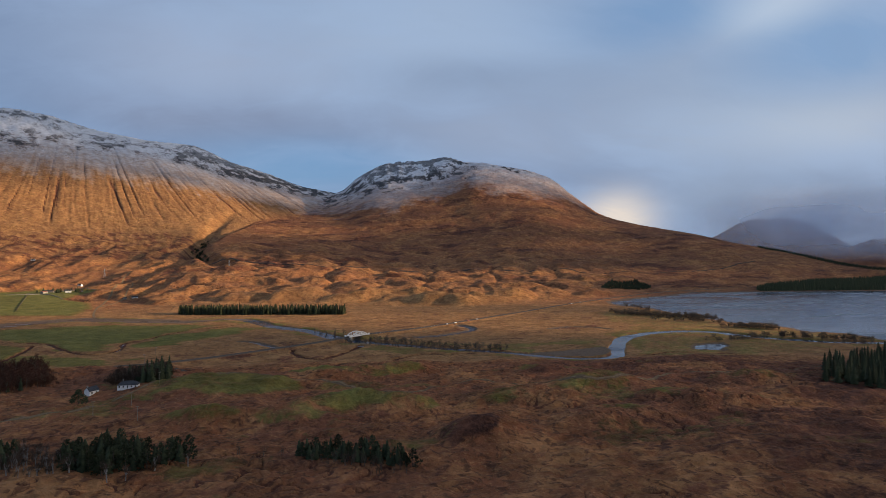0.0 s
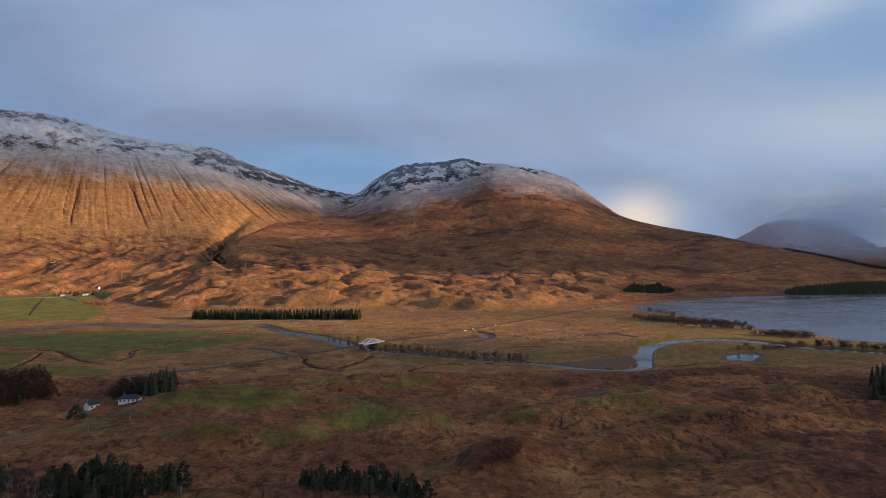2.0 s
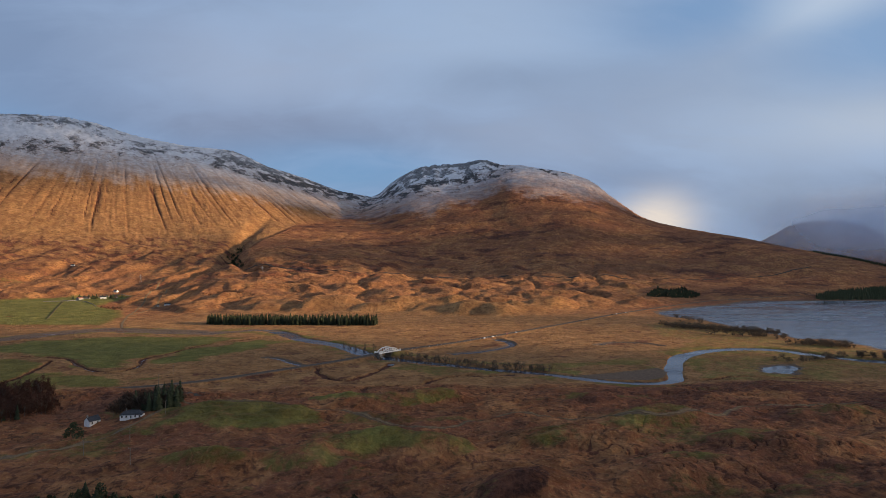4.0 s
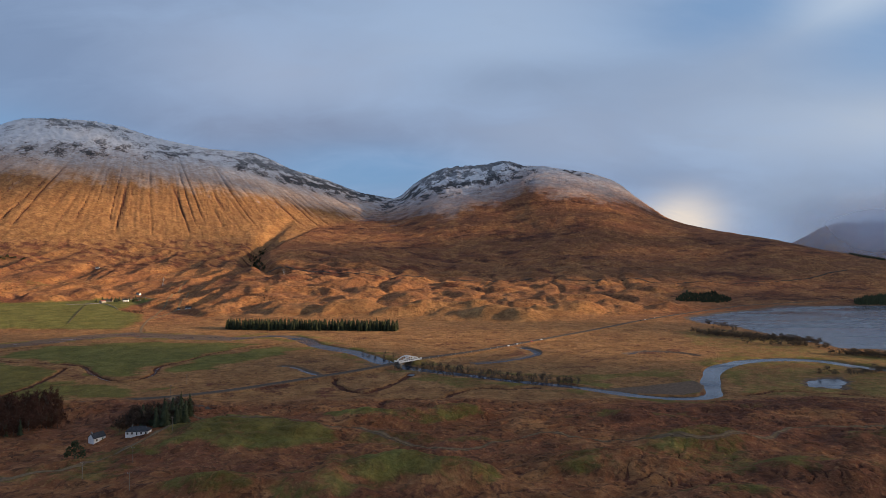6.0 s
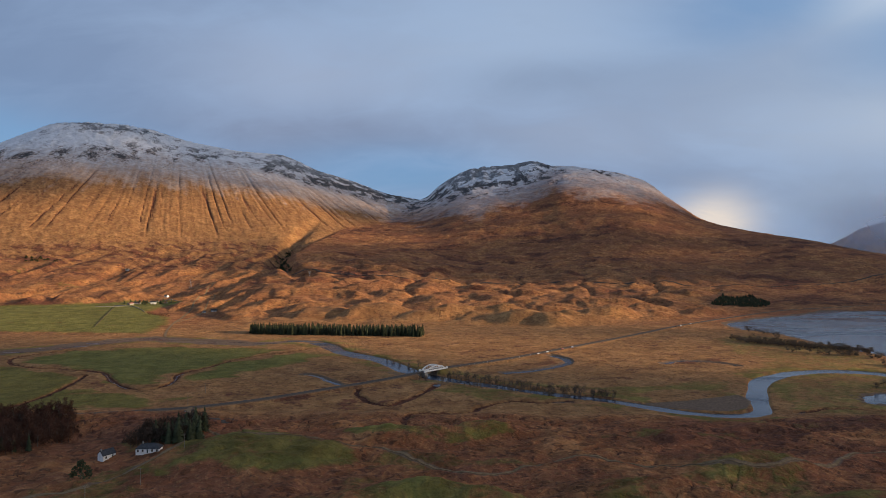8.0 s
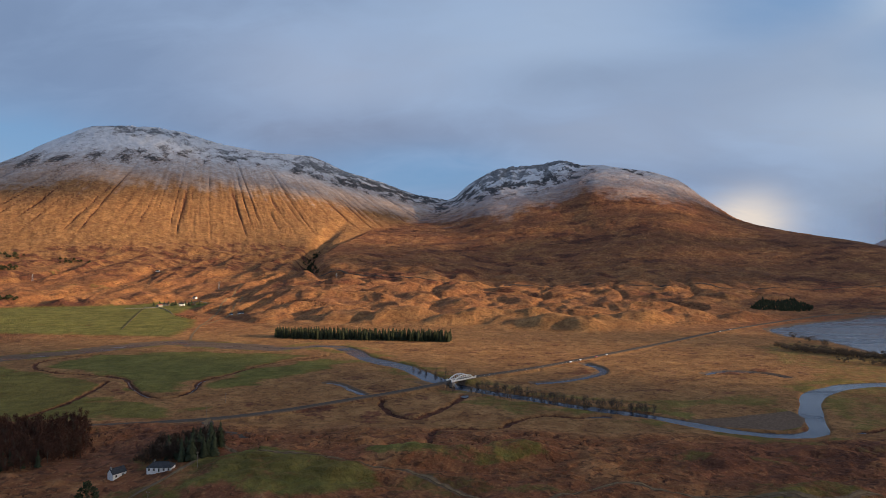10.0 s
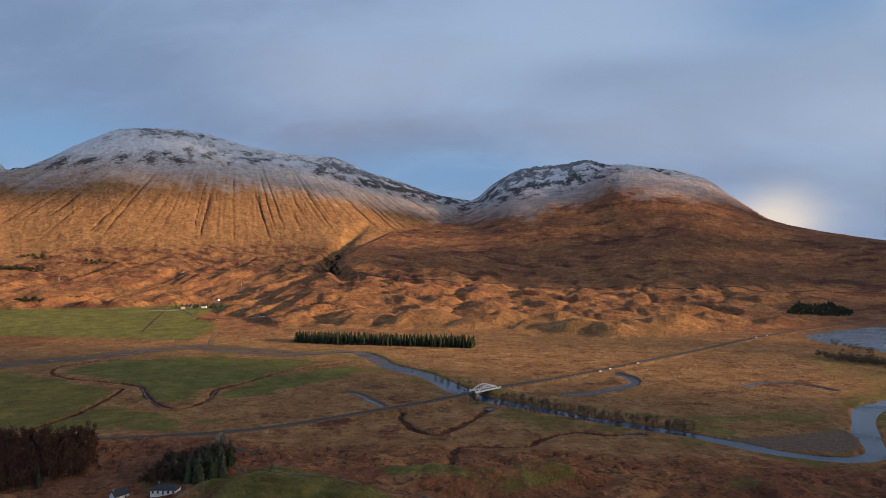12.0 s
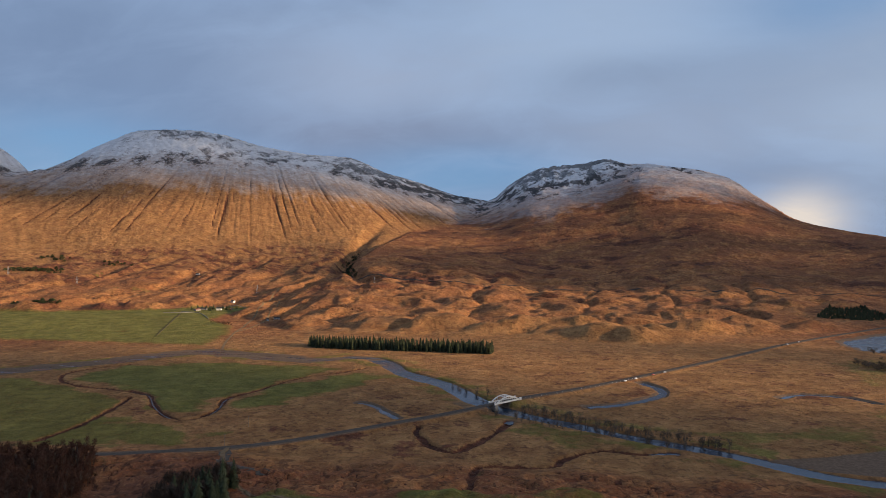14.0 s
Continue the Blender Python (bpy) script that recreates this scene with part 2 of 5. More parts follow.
M_STEEL = plain("galvanised steel", (0.34, 0.35, 0.36), (0.50, 0.51, 0.52), 0.5, 1.5, 0.1, 0.5, 0.6)
M_RUST = plain("red corrugated sheet", (0.16, 0.052, 0.034), (0.27, 0.10, 0.06), 0.7, 0.7, 0.3)
M_BARK = plain("grey brown bark", (0.070, 0.052, 0.040), (0.150, 0.115, 0.090), 0.95, 2.0, 0.6)
M_BIRCH = plain("pale birch bark", (0.17, 0.155, 0.14), (0.32, 0.30, 0.275), 0.9, 1.5, 0.4)
M_SPRUCE = plain("spruce needles", (0.018, 0.026, 0.012), (0.050, 0.058, 0.024), 0.8, 0.6, 0.5, 0.2, 0.0, 0.35)
M_PINE = plain("pine needles", (0.024, 0.034, 0.016), (0.060, 0.070, 0.031), 0.8, 0.6, 0.5, 0.2, 0.0, 0.35)
M_TWIG = plain("bare red brown twigs", (0.046, 0.032, 0.023), (0.100, 0.068, 0.045), 0.9, 0.8, 0.4, 0.2, 0.0, 0.3)
M_TWIG_GREY = plain("bare grey twigs", (0.085, 0.064, 0.042), (0.165, 0.125, 0.085), 0.9, 0.8, 0.4, 0.2, 0.0, 0.3)
M_LARCH = plain("russet bracken and larch twigs", (0.056, 0.027, 0.018), (0.105, 0.050, 0.030), 0.9, 0.8, 0.4, 0.2, 0.0, 0.3)
M_GLASS = plain("dark window glass", (0.015, 0.018, 0.022), (0.03, 0.034, 0.04), 0.08, 0.5, 0.0, 0.6)
M_DOOR = plain("dark green door paint", (0.03, 0.05, 0.04), (0.05, 0.075, 0.06), 0.5, 1.0)
M_TYRE = plain("tyre rubber", (0.015, 0.015, 0.015), (0.03, 0.03, 0.03), 0.85, 3.0)
M_CAR = [plain("white car paint", (0.70, 0.70, 0.70), (0.80, 0.80, 0.80), 0.25, 1.0, 0.0, 0.6), plain("silver car paint", (0.45, 0.46, 0.48), (0.52, 0.53, 0.55), 0.3, 1.0, 0.0, 0.6),
         plain("red car paint", (0.32, 0.03, 0.025), (0.40, 0.05, 0.04), 0.3, 1.0, 0.0, 0.6), plain("black car paint", (0.02, 0.02, 0.022), (0.035, 0.035, 0.04), 0.25, 1.0, 0.0, 0.6)]

# ---- lie of the land ----
TURNS = np.random.RandomState(7).rand(256, 256) * 2 * math.pi
GRAD_X, GRAD_Y = np.cos(TURNS).ravel(), np.sin(TURNS).ravel()


def vnoise(x, y, seed=0):
    """Smooth gradient noise, about -1 to 1."""
    xf, yf = np.floor(x), np.floor(y)
    fx, fy = x - xf, y - yf
    i, j = (xf.astype(np.int32) + seed * 53) & 255, (yf.astype(np.int32) + seed * 101) & 255
    i1, j1 = ((i + 1) & 255) << 8, (j + 1) & 255
    i = i << 8
    u, v = fx * fx * fx * (fx * (fx * 6 - 15) + 10), fy * fy * fy * (fy * (fy * 6 - 15) + 10)

    def corner(k, dx, dy):
        return GRAD_X[k] * dx + GRAD_Y[k] * dy

    low = corner(i + j, fx, fy) * (1 - u) + corner(i1 + j, fx - 1, fy) * u
    top = corner(i + j1, fx, fy - 1) * (1 - u) + corner(i1 + j1, fx - 1, fy - 1) * u
    return (low + (top - low) * v) * 1.5


def fbm(x, y, octaves=4, seed=0, gain=0.5):
    res, amp, k = 0.0, 1.0, 1.0
    for o in range(octaves):
        res = res + amp * vnoise(x * k + 17.3 * o, y * k - 9.1 * o, seed + o)
        amp, k = amp * gain, k * 2.03
    return res


def ridged(x, y, octaves=3, seed=0):
    res, amp, k = 0.0, 1.0, 1.0
    for o in range(octaves):
        res = res + amp * (1 - np.abs(vnoise(x * k, y * k, seed + o)) * 2)
        amp, k = amp * 0.5, k * 2.1
    return res / 1.75


def smooth(v, a, b):
    t = np.clip((v - a) / (b - a), 0, 1)
    return t * t * (3 - 2 * t)


def line_distance(x, y, line, reach=200.0):
    """Distance to a polyline and the way along it; far points get a large number."""
    best, along, done = np.full(np.shape(x), 1e6), np.zeros(np.shape(x)), 0.0
    xs, ys = [p[0] for p in line], [p[1] for p in line]
    near = (x > min(xs) - reach) & (x < max(xs) + reach) & (y > min(ys) - reach) & (y < max(ys) + reach)
    px, py = x[near], y[near]
    b, l = best[near], along[near]
    for p, q in zip(line[:-1], line[1:]):
        dx, dy = q[0] - p[0], q[1] - p[1]
        n = math.hypot(dx, dy)
        t = np.clip(((px - p[0]) * dx + (py - p[1]) * dy) / (n * n), 0, 1)
        d = np.hypot(px - p[0] - t * dx, py - p[1] - t * dy)
        less = d < b
        b, l = np.where(less, d, b), np.where(less, done + t * n, l)
        done += n
    best[near], along[near] = b, l
    return best, along


def inside(x, y, ring):
    """Signed distance to a closed outline: positive inside."""
    d, _ = line_distance(x, y, list(ring) + [ring[0]], 400.0)
    odd = np.zeros(np.shape(x), bool)
    for p, q in zip(ring, list(ring[1:]) + [ring[0]]):
        if p[1] != q[1]:
            odd ^= ((p[1] > y) != (q[1] > y)) & (x < (q[0] - p[0]) * (y - p[1]) / (q[1] - p[1]) + p[0])
    return np.where(odd, d, -d)


def curve_through(pts, step=6.0):
    """Smooth line (Catmull-Rom) through points, evenly stepped."""
    p = [np.array(q, float) for q in pts]
    p = [2 * p[0] - p[1]] + p + [2 * p[-1] - p[-2]]
    out = []
    for a, b, c, d in zip(p, p[1:], p[2:], p[3:]):
        n = max(1, int(np.linalg.norm(c - b) / step))
        for i in range(n):
            t = i / n
            out.append(tuple(0.5 * (2 * b + (c - a) * t + (2 * a - 5 * b + 4 * c - d) * t * t + (3 * b - a - 3 * c + d) * t ** 3)))
    out.append(tuple(p[-2]))
    return out


WATER = -1.3
RIVER = curve_through([(-760, 770), (-699, 823), (-607, 921), (-559, 985), (-513, 1015), (-421, 989), (-315, 970), (-273, 996), (-236, 990), (-199, 946),
                       (-177, 902), (-143, 861), (-102, 822), (-69, 762), (-37, 717), (-5, 692), (27, 672), (72, 641), (113, 618), (151, 597), (182, 571),
                       (207, 556), (235, 548), (268, 562), (296, 628), (342, 706), (397, 746), (448, 760), (492, 745), (520, 697), (553, 660), (595, 632), (690, 612)], 14.0)
RIVER_WIDTH = [(0, 52), (250, 44), (420, 34), (600, 26), (800, 26), (950, 22), (1100, 15), (1400, 16), (1650, 26), (1800, 24), (2000, 18), (2300, 22), (9000, 26)]
LOCH = [(541, 1263), (530, 1180), (571, 1117), (573, 1000), (589, 910), (588, 856), (631, 842), (637, 770), (634, 725), (684, 708), (668, 640), (800, 590), (1200, 600),
        (1900, 800), (2250, 1500), (1900, 1640), (1548, 1592), (1236, 1590), (1040, 1580), (932, 1585), (835, 1500), (670, 1390), (553, 1294)]
POND = [(394, 624), (420, 640), (444, 640), (436, 615), (408, 585), (383, 600)]
BAR = [(160, 588), (220, 605), (278, 630), (283, 606), (262, 574), (240, 562), (205, 568), (180, 582)]
OXBOW = curve_through([(54, 737), (89, 752), (123, 782), (141, 806), (142, 838), (129, 865)], 8.0)
OLD_COURSE = curve_through([(265, 806), (285, 822), (305, 826), (335, 816), (352, 792)], 8.0)
POOL = curve_through([(-182, 722), (-166, 716), (-150, 695), (-128, 668)], 8.0)
BURNS = [curve_through([(-227, 912), (-251, 875), (-285, 844), (-303, 797), (-315, 749), (-327, 720), (-315, 680), (-314, 645), (-328, 635), (-356, 652), (-389, 686), (-421, 726), (-456, 744)], 8.0),
         curve_through([(-421, 726), (-487, 748), (-531, 758), (-577, 784), (-601, 825), (-586, 869), (-560, 900)], 8.0),
         curve_through([(-103, 640), (-103, 624), (-95, 609), (-85, 590), (-65, 576), (-53, 592), (-37, 625), (-22, 673)], 6.0),
         curve_through([(-50, 470), (-44, 494), (-45, 519), (-42, 541), (-33, 547), (8, 549), (21, 572), (49, 595), (79, 592), (107, 597)], 6.0),
         curve_through([(-410, 557), (-408, 605), (-419, 665), (-432, 710)], 8.0),
         curve_through([(430, 520), (400, 560), (340, 575), (300, 560)], 8.0)]
ROAD = curve_through([(-700, 470), (-500, 492), (-339, 525), (-299, 535), (-269, 546), (-234, 559), (-196, 582), (-158, 614), (-125, 643), (-88, 672), (-48, 709), (-9, 751), (34, 793),
                      (106, 866), (194, 959), (302, 1074), (419, 1205), (541, 1325), (640, 1415), (735, 1500), (829, 1572), (984, 1650), (1142, 1712), (1297, 1775), (1500, 1840), (1900, 1930)], 10.0)
BRIDGE = Vector((-29.5, 728.5, 0))
RAIL = curve_through([(-640, 2190), (-563, 2100), (-338, 1960), (-195, 1930), (-62, 1945), (199, 2010), (439, 1996), (656, 1965), (850, 1960), (1226, 2033), (1500, 2150)], 14.0)
TRACK = curve_through([(-497, 1035), (-510, 1060), (-540, 1128), (-585, 1250), (-614, 1345), (-665, 1500), (-720, 1700), (-760, 1850), (-800, 2050)], 6.0)
TRACK_TWO = curve_through([(-585, 1250), (-600, 1380), (-640, 1560), (-690, 1720)], 12.0)
PATH_WAY = curve_through([(-190, 470), (-150, 440), (-100, 432), (-54, 423), (-7, 392), (18, 386), (42, 399), (72, 413), (88, 416), (101, 409), (133, 396), (179, 383), (203, 391), (227, 398), (264, 428), (300, 432), (420, 440), (560, 420)], 3.0)
DRIVE = curve_through([(-260, 320), (-220, 348), (-208, 368), (-197, 389), (-191, 412), (-190, 436), (-205, 481), (-236, 540), (-240, 555)], 8.0)

# skylines of the two hills seen from the middle of the valley: azimuth in degrees, tangent of elevation
SKY_LEFT = [(-180, 0.0200), (-100, 0.0300), (-75, 0.0500), (-60, 0.1000), (-50, 0.1100), (-43.2, 0.1096), (-41.4, 0.1127), (-39.6, 0.1227), (-38.1, 0.1406), (-36.5, 0.1578), (-34.1, 0.1803), (-31.5, 0.1855), (-29.3, 0.1867), (-27, 0.1828), (-24.5, 0.1705), (-22.3, 0.1644), (-20.1, 0.1589), (-16.3, 0.1577), (-14.7, 0.1469), (-13.2, 0.1336), (-9.6, 0.1168), (-6.9, 0.0990), (-4.3, 0.0914), (-2, 0.0850), (1, 0.0600), (6, 0.0300), (15, 0.0000), (40, -0.0300), (180, 0.0200)]
SKY_MID = [(-180, -0.0300), (-60, -0.0650), (-20, -0.0600), (-17.5, -0.0300), (-16, -0.0100), (-14, 0.0140), (-10.5, 0.0450), (-6.9, 0.0700), (-4.8, 0.0885), (-3, 0.0943), (-1.8, 0.1150), (-0.7, 0.1265), (0.8, 0.1385), (2.1, 0.1429), (4.8, 0.1454), (7, 0.1509), (8.7, 0.1344), (11.1, 0.1341), (14.3, 0.1294), (16.9, 0.1147), (19, 0.0850), (21.4, 0.0542), (22.9, 0.0454), (25.5, 0.0349), (30.1, 0.0199), (32.9, 0.0068), (37.1, -0.0079), (41, -0.0234), (43.5, -0.0303), (60, -0.0340), (100, -0.0200), (180, 0.0200)]
CREST_LEFT = [(-180, 4200), (-60, 4300), (-43, 4250), (-34, 4350), (-29, 4450), (-20, 4500), (-10, 4680), (-4, 4750), (10, 4700), (40, 4300), (180, 4200)]
CREST_MID = [(-180, 1700), (-20, 2000), (-16, 2350), (-14, 2650), (-10.5, 3200), (-6.9, 3800), (-4.3, 4300), (-3, 4450), (2, 4520), (7, 4480), (11, 4250), (15, 4120), (19, 4000),
             (23, 3700), (30, 3250), (37, 2950), (43, 2850), (60, 3000), (180, 4200)]
FOOT = [(-180, 1500), (-60, 1700), (-35, 1750), (-28, 1700), (-14, 1500), (0, 1480), (12, 1500), (23, 1640), (30, 1880), (37, 2080), (44, 2330), (60, 2400), (90, 2600), (180, 1500)]
BELT = [(-180, 2200), (-48, 2150), (-40, 1960), (-30, 1840), (-24, 1640), (-21, 1400), (-19, 1290), (-3, 1240), (9, 1215), (15, 1300), (20, 1440), (26, 1660), (34, 1950), (46, 2300), (180, 2600)]


def table(rows, v):
    return np.interp(v, [r[0] for r in rows], [r[1] for r in rows])


def eased(rows, width):
    """A table with its corners rounded over a width in degrees."""
    at = np.arange(-180.0, 180.1, 0.1)
    w = np.exp(-(np.arange(-4 * width, 4 * width + 0.05, 0.1) / width) ** 2 * 0.5)
    flat = np.pad(table(rows, at), len(w), mode="edge")
    return at, np.convolve(flat, w / w.sum(), "same")[len(w):-len(w)]


SLOPES = {}
for _key, _rows in (("left", SKY_LEFT), ("mid", SKY_MID)):
    SLOPES[_key] = (eased(_rows, 0.35), eased(_rows, 2.2))
RIDGES = {"left": eased(CREST_LEFT, 2.0), "mid": eased(CREST_MID, 1.2)}


def knoll(x, y, cx, cy, h, a, b, turn=0.0):
    c, s = math.cos(radians(turn)), math.sin(radians(turn))
    u, v = ((x - cx) * c + (y - cy) * s) / a, (-(x - cx) * s + (y - cy) * c) / b
    return h * np.exp(-(u * u + v * v) ** 1.45)


KNOLLS = [(-115, 314, 8, 30, 16, 6), (-63, 307, 8, 26, 16, -8), (-40, 334, 11, 34, 17, 18), (10, 331, 11, 30, 19, -14), (58, 262, 11, 27, 19, 15), (-140, 412, 9, 60, 36, 8),
          (-40, 455, 7, 46, 18, -12), (12, 468, 9, 30, 14, 20), (110, 350, 8, 50, 22, -15), (185, 395, 9, 44, 18, 10), (240, 330, 8, 50, 25, -10), (150, 290, 8, 42, 22, 12), (330, 400, 8, 40, 18, 0),
          (185, 1238, 13, 40, 30, 0), (122, 1262, 12, 42, 26, 20), (90, 1320, 13, 60, 30, 0), (250, 1290, 11, 60, 28, -10), (-30, 1330, 13, 90, 40, 10), (-190, 1340, 14, 80, 40, 0),
          (437, 1390, 10, 40, 26, 0), (340, 1350, 10, 70, 30, 20), (-320, 1400, 15, 70, 45, -15), (-430, 1480, 14, 80, 40, 0), (-470, 1640, 15, 70, 60, 30)]


def lie(x, y, parts=False):
    """Height of the ground, and the covers that grow on it."""
    r, az = np.hypot(x, y), np.degrees(np.arctan2(x, y))
    foot, belt = table(FOOT, az), table(BELT, az)
    # valley floor with low hummocks on the near side
    near = 1 - smooth(y + 12 * vnoise(x / 70, y / 70, 3), 505, 560)
    near = near * (1 - 0.6 * smooth(x, 330, 480) * smooth(y, 430, 520))
    hum = 4.6 + 3.0 * fbm(x / 95, y / 60, 3, 11) + 3.2 * np.abs(vnoise(x / 44 + 0.3 * vnoise(x / 60, y / 60, 14), y / 27, 15)) + 1.5 * np.abs(vnoise(x / 15, y / 11, 12))
    h = near * hum + 0.35 * fbm(x / 45, y / 45, 3, 21) + 0.2
    hag = np.clip(1 - np.abs(vnoise(x / 62 + 0.5 * vnoise(x / 15, y / 15, 16), y / 40 + 0.3 * vnoise(x / 11, y / 11, 13), 17)) * 17, 0, 1) * smooth(vnoise(x / 120, y / 90, 18), -0.02, 0.25) * near
    h = h - 1.6 * hag + near * 0.8 * fbm(x / 13, y / 9, 3, 19)
    for k in KNOLLS:
        h = h + knoll(x, y, *k)
    # moraine mounds
    w = smooth(r, belt - 15, belt + 90) * (1 - 0.65 * smooth(r, 2000, 2700)) * (1 - smooth(r, 2700, 3400))
    wx, wy = x + 30 * vnoise(x / 120, y / 120, 31), y + 30 * vnoise(x / 120, y / 120, 32)
    # rounded hummocks with creases between them
    mound = (1.35 * np.sqrt(vnoise(wx / 150, wy / 100, 33) ** 2 + 0.014) + 0.32 * np.sqrt(vnoise(wx / 62, wy / 46, 34) ** 2 + 0.004) + 0.10 * vnoise(wx / 24, wy / 20, 35)) * (1 - 0.75 * smooth(az, 22, 28))
    # long low ridges that run up the valley side
    lx, ly = x * 0.982 - y * 0.19, x * 0.19 + y * 0.982
    turn = ridged(lx / 125 + 0.45 * vnoise(lx / 150, ly / 260, 37), ly / 520 + 0.2 * vnoise(lx / 60, ly / 200, 29), 2, 38)
    slant = smooth(-az, 13, 19) * smooth(r, belt, belt + 80) * (1 - smooth(r, 2350, 2900))
    rise = smooth(r, belt - 10, belt + 700) * 26
    h = h + w * (mound * (19 - 10 * slant) + 1.0 * fbm(x / 40, y / 30, 3, 36)) + slant * (22 * np.maximum(turn - 0.15, -0.1) + 3 * fbm(x / 60, y / 90, 3, 39)) + rise
    # hills: the nearer, middle one stands in front of the left one
    tops = []
    for side, fall in (("left", 3500), ("mid", 1500)):
        crest = np.interp(az, *RIDGES[side])
        s = np.clip((r - foot) / (crest - foot), 0, 1)
        brow = smooth(s, 0.72, 1.0)
        top = 135 + (np.interp(az, *SLOPES[side][0]) * brow + np.interp(az, *SLOPES[side][1]) * (1 - brow)) * crest
        g = np.sin(0.5 * math.pi * s ** 1.38) ** 2
        if side == "mid":
            k = smooth(az, -7, 2)
            g = g * k + s ** 1.45 * (1 - k)
        tops.append((np.maximum(top - rise * 0.8, 5) * g * (1 - 0.9 * smooth(r, crest, crest + fall)), s, g, crest))
    first = tops[0][0] >= tops[1][0]
    hill, s, g, crest = (np.where(first, p, q) for p, q in zip(*tops))
    left = smooth(tops[0][0] - tops[1][0], -6, 14) * smooth(-az, 3, 7)
    body = 4 * s * (1 - s)
    el = (hill + rise - 135) / np.maximum(r, 50)
    hill = hill + body * g * 24 * fbm(x / 520, y / 520, 3, 41) * (1 - 0.6 * left)
    # low terraces and shallow drains along the slopes
    hill = hill + smooth(s, 0.08, 0.3) * (1 - 0.7 * left) * (0.25 + 0.75 * np.sqrt(body)) * (4.8 * ridged(x / 240 + 0.3 * vnoise(x / 90, y / 90, 44), y / 110, 3, 45) + 0.8 * fbm(x / 50, y / 40, 3, 46))
    hill = hill + left * 1.6 * fbm(az * 1.6, el * 40, 3, 49) * smooth(s, 0.15, 0.4)
    hill = hill + 1.1 * smooth(r, 1400, 1600) * (1 - smooth(s, 0.5, 0.7)) * fbm(x / 26, y / 22, 3, 47)
    # crags near the tops
    rough = smooth(s, 0.62, 0.92) * smooth(hill, 160, 360)
    craggy = 0.45 + 0.9 * np.exp(-((az - 4) / 5.5) ** 2) + 0.6 * np.exp(-((az + 29) / 6) ** 2)
    hill = hill + rough * craggy * (20 * ridged(x / 85, y / 85, 5, 51) - 10) * (1 - 0.3 * smooth(r, crest, crest + 200))
    # a spur off the middle hill and the hollow beside it
    spur = smooth(s, 0.50, 0.74) * (1 - smooth(s, 0.90, 1.0)) * (1 - left)
    hill = hill + spur * (34 * np.exp(-((az - 9.6) / 2.8) ** 2) - 24 * np.exp(-((az - 4.2) / 3.2) ** 2))
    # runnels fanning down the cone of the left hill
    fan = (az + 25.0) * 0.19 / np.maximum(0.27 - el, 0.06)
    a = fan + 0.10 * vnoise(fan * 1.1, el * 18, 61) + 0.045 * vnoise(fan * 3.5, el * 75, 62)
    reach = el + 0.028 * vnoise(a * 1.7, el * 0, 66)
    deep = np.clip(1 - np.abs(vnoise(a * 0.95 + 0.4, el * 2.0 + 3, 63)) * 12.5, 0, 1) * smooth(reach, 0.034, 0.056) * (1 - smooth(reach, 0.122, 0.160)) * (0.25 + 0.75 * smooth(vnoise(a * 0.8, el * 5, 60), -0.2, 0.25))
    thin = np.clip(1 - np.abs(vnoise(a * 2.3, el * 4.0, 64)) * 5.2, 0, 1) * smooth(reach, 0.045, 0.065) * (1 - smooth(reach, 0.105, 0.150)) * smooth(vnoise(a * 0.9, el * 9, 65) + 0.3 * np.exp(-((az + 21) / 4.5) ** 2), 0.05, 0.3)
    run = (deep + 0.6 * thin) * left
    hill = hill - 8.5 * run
    h = h + hill
    # farther hills that look over the shoulders
    for faz, fr, fel, wide in FAR_HILLS:
        q = (az - faz) / wide
        peak = 135 + fel * fr
        far = peak * np.exp(-np.abs(q) ** 2.2) * np.exp(-((r - fr) / (760 if faz < 0 else 350)) ** 2) + 18 * fbm(x / 240, y / 240, 4, 91) * np.exp(-((r - fr) / 420) ** 2)
        h = np.maximum(h, far)
    # the ravine at the mouth of the glen, with its gullies
    d, _ = line_distance(x, y, GLEN, 900.0)
    h = h - np.exp(-(d / 32) ** 2) * 34 * smooth(r, 1850, 2200) * (1 - smooth(r, 2700, 3400))
    for line in GULLIES:
        d, _ = line_distance(x, y, line, 120.0)
        h = h - 7 * np.exp(-((d + 4 * vnoise(x / 30, y / 30, 67)) / 9) ** 2)
    # fields by the farm lie level
    farm = smooth(inside(x, y, FARM_FIELD), -30, 20)
    h = h * (1 - farm) + farm * (1.5 + 7 * smooth(r, 1250, 1800))
    # water courses
    dr, along = line_distance(x, y, RIVER)
    half = table(RIVER_WIDTH, along) * 0.5 * (1 + 0.25 * vnoise(x / 40, y / 40, 71))
    bank = smooth(dr, half - 2, half + 3.5)
    flat = np.exp(-np.maximum(dr - half, 0) / 30)
    h = h * (1 - 0.85 * flat) + 0.15 * flat
    shoal = (1 - smooth(along, 640, 800)) * (1.55 + 1.1 * fbm(x / 60, y / 14, 3, 72))
    h = h * bank + (-2.6 + shoal) * (1 - bank)
    bar = smooth(inside(x, y, BAR), -3, 5)
    h = h * (1 - bar) + bar * (WATER + 0.45 + 0.12 * fbm(x / 14, y / 14, 2, 73))
    di = inside(x, y, LOCH) + 9 * vnoise(x / 45, y / 45, 75) + 4 * vnoise(x / 13, y / 13, 76)
    shore = smooth(di, -70, -4)
    h = h * (1 - shore) + shore * np.minimum(h, 0.25 + 0.5 * vnoise(x / 28, y / 28, 77))
    h = h - 4.5 * smooth(di, -8, 26)
    wet = np.maximum(1 - bank, smooth(di, -14, -2))
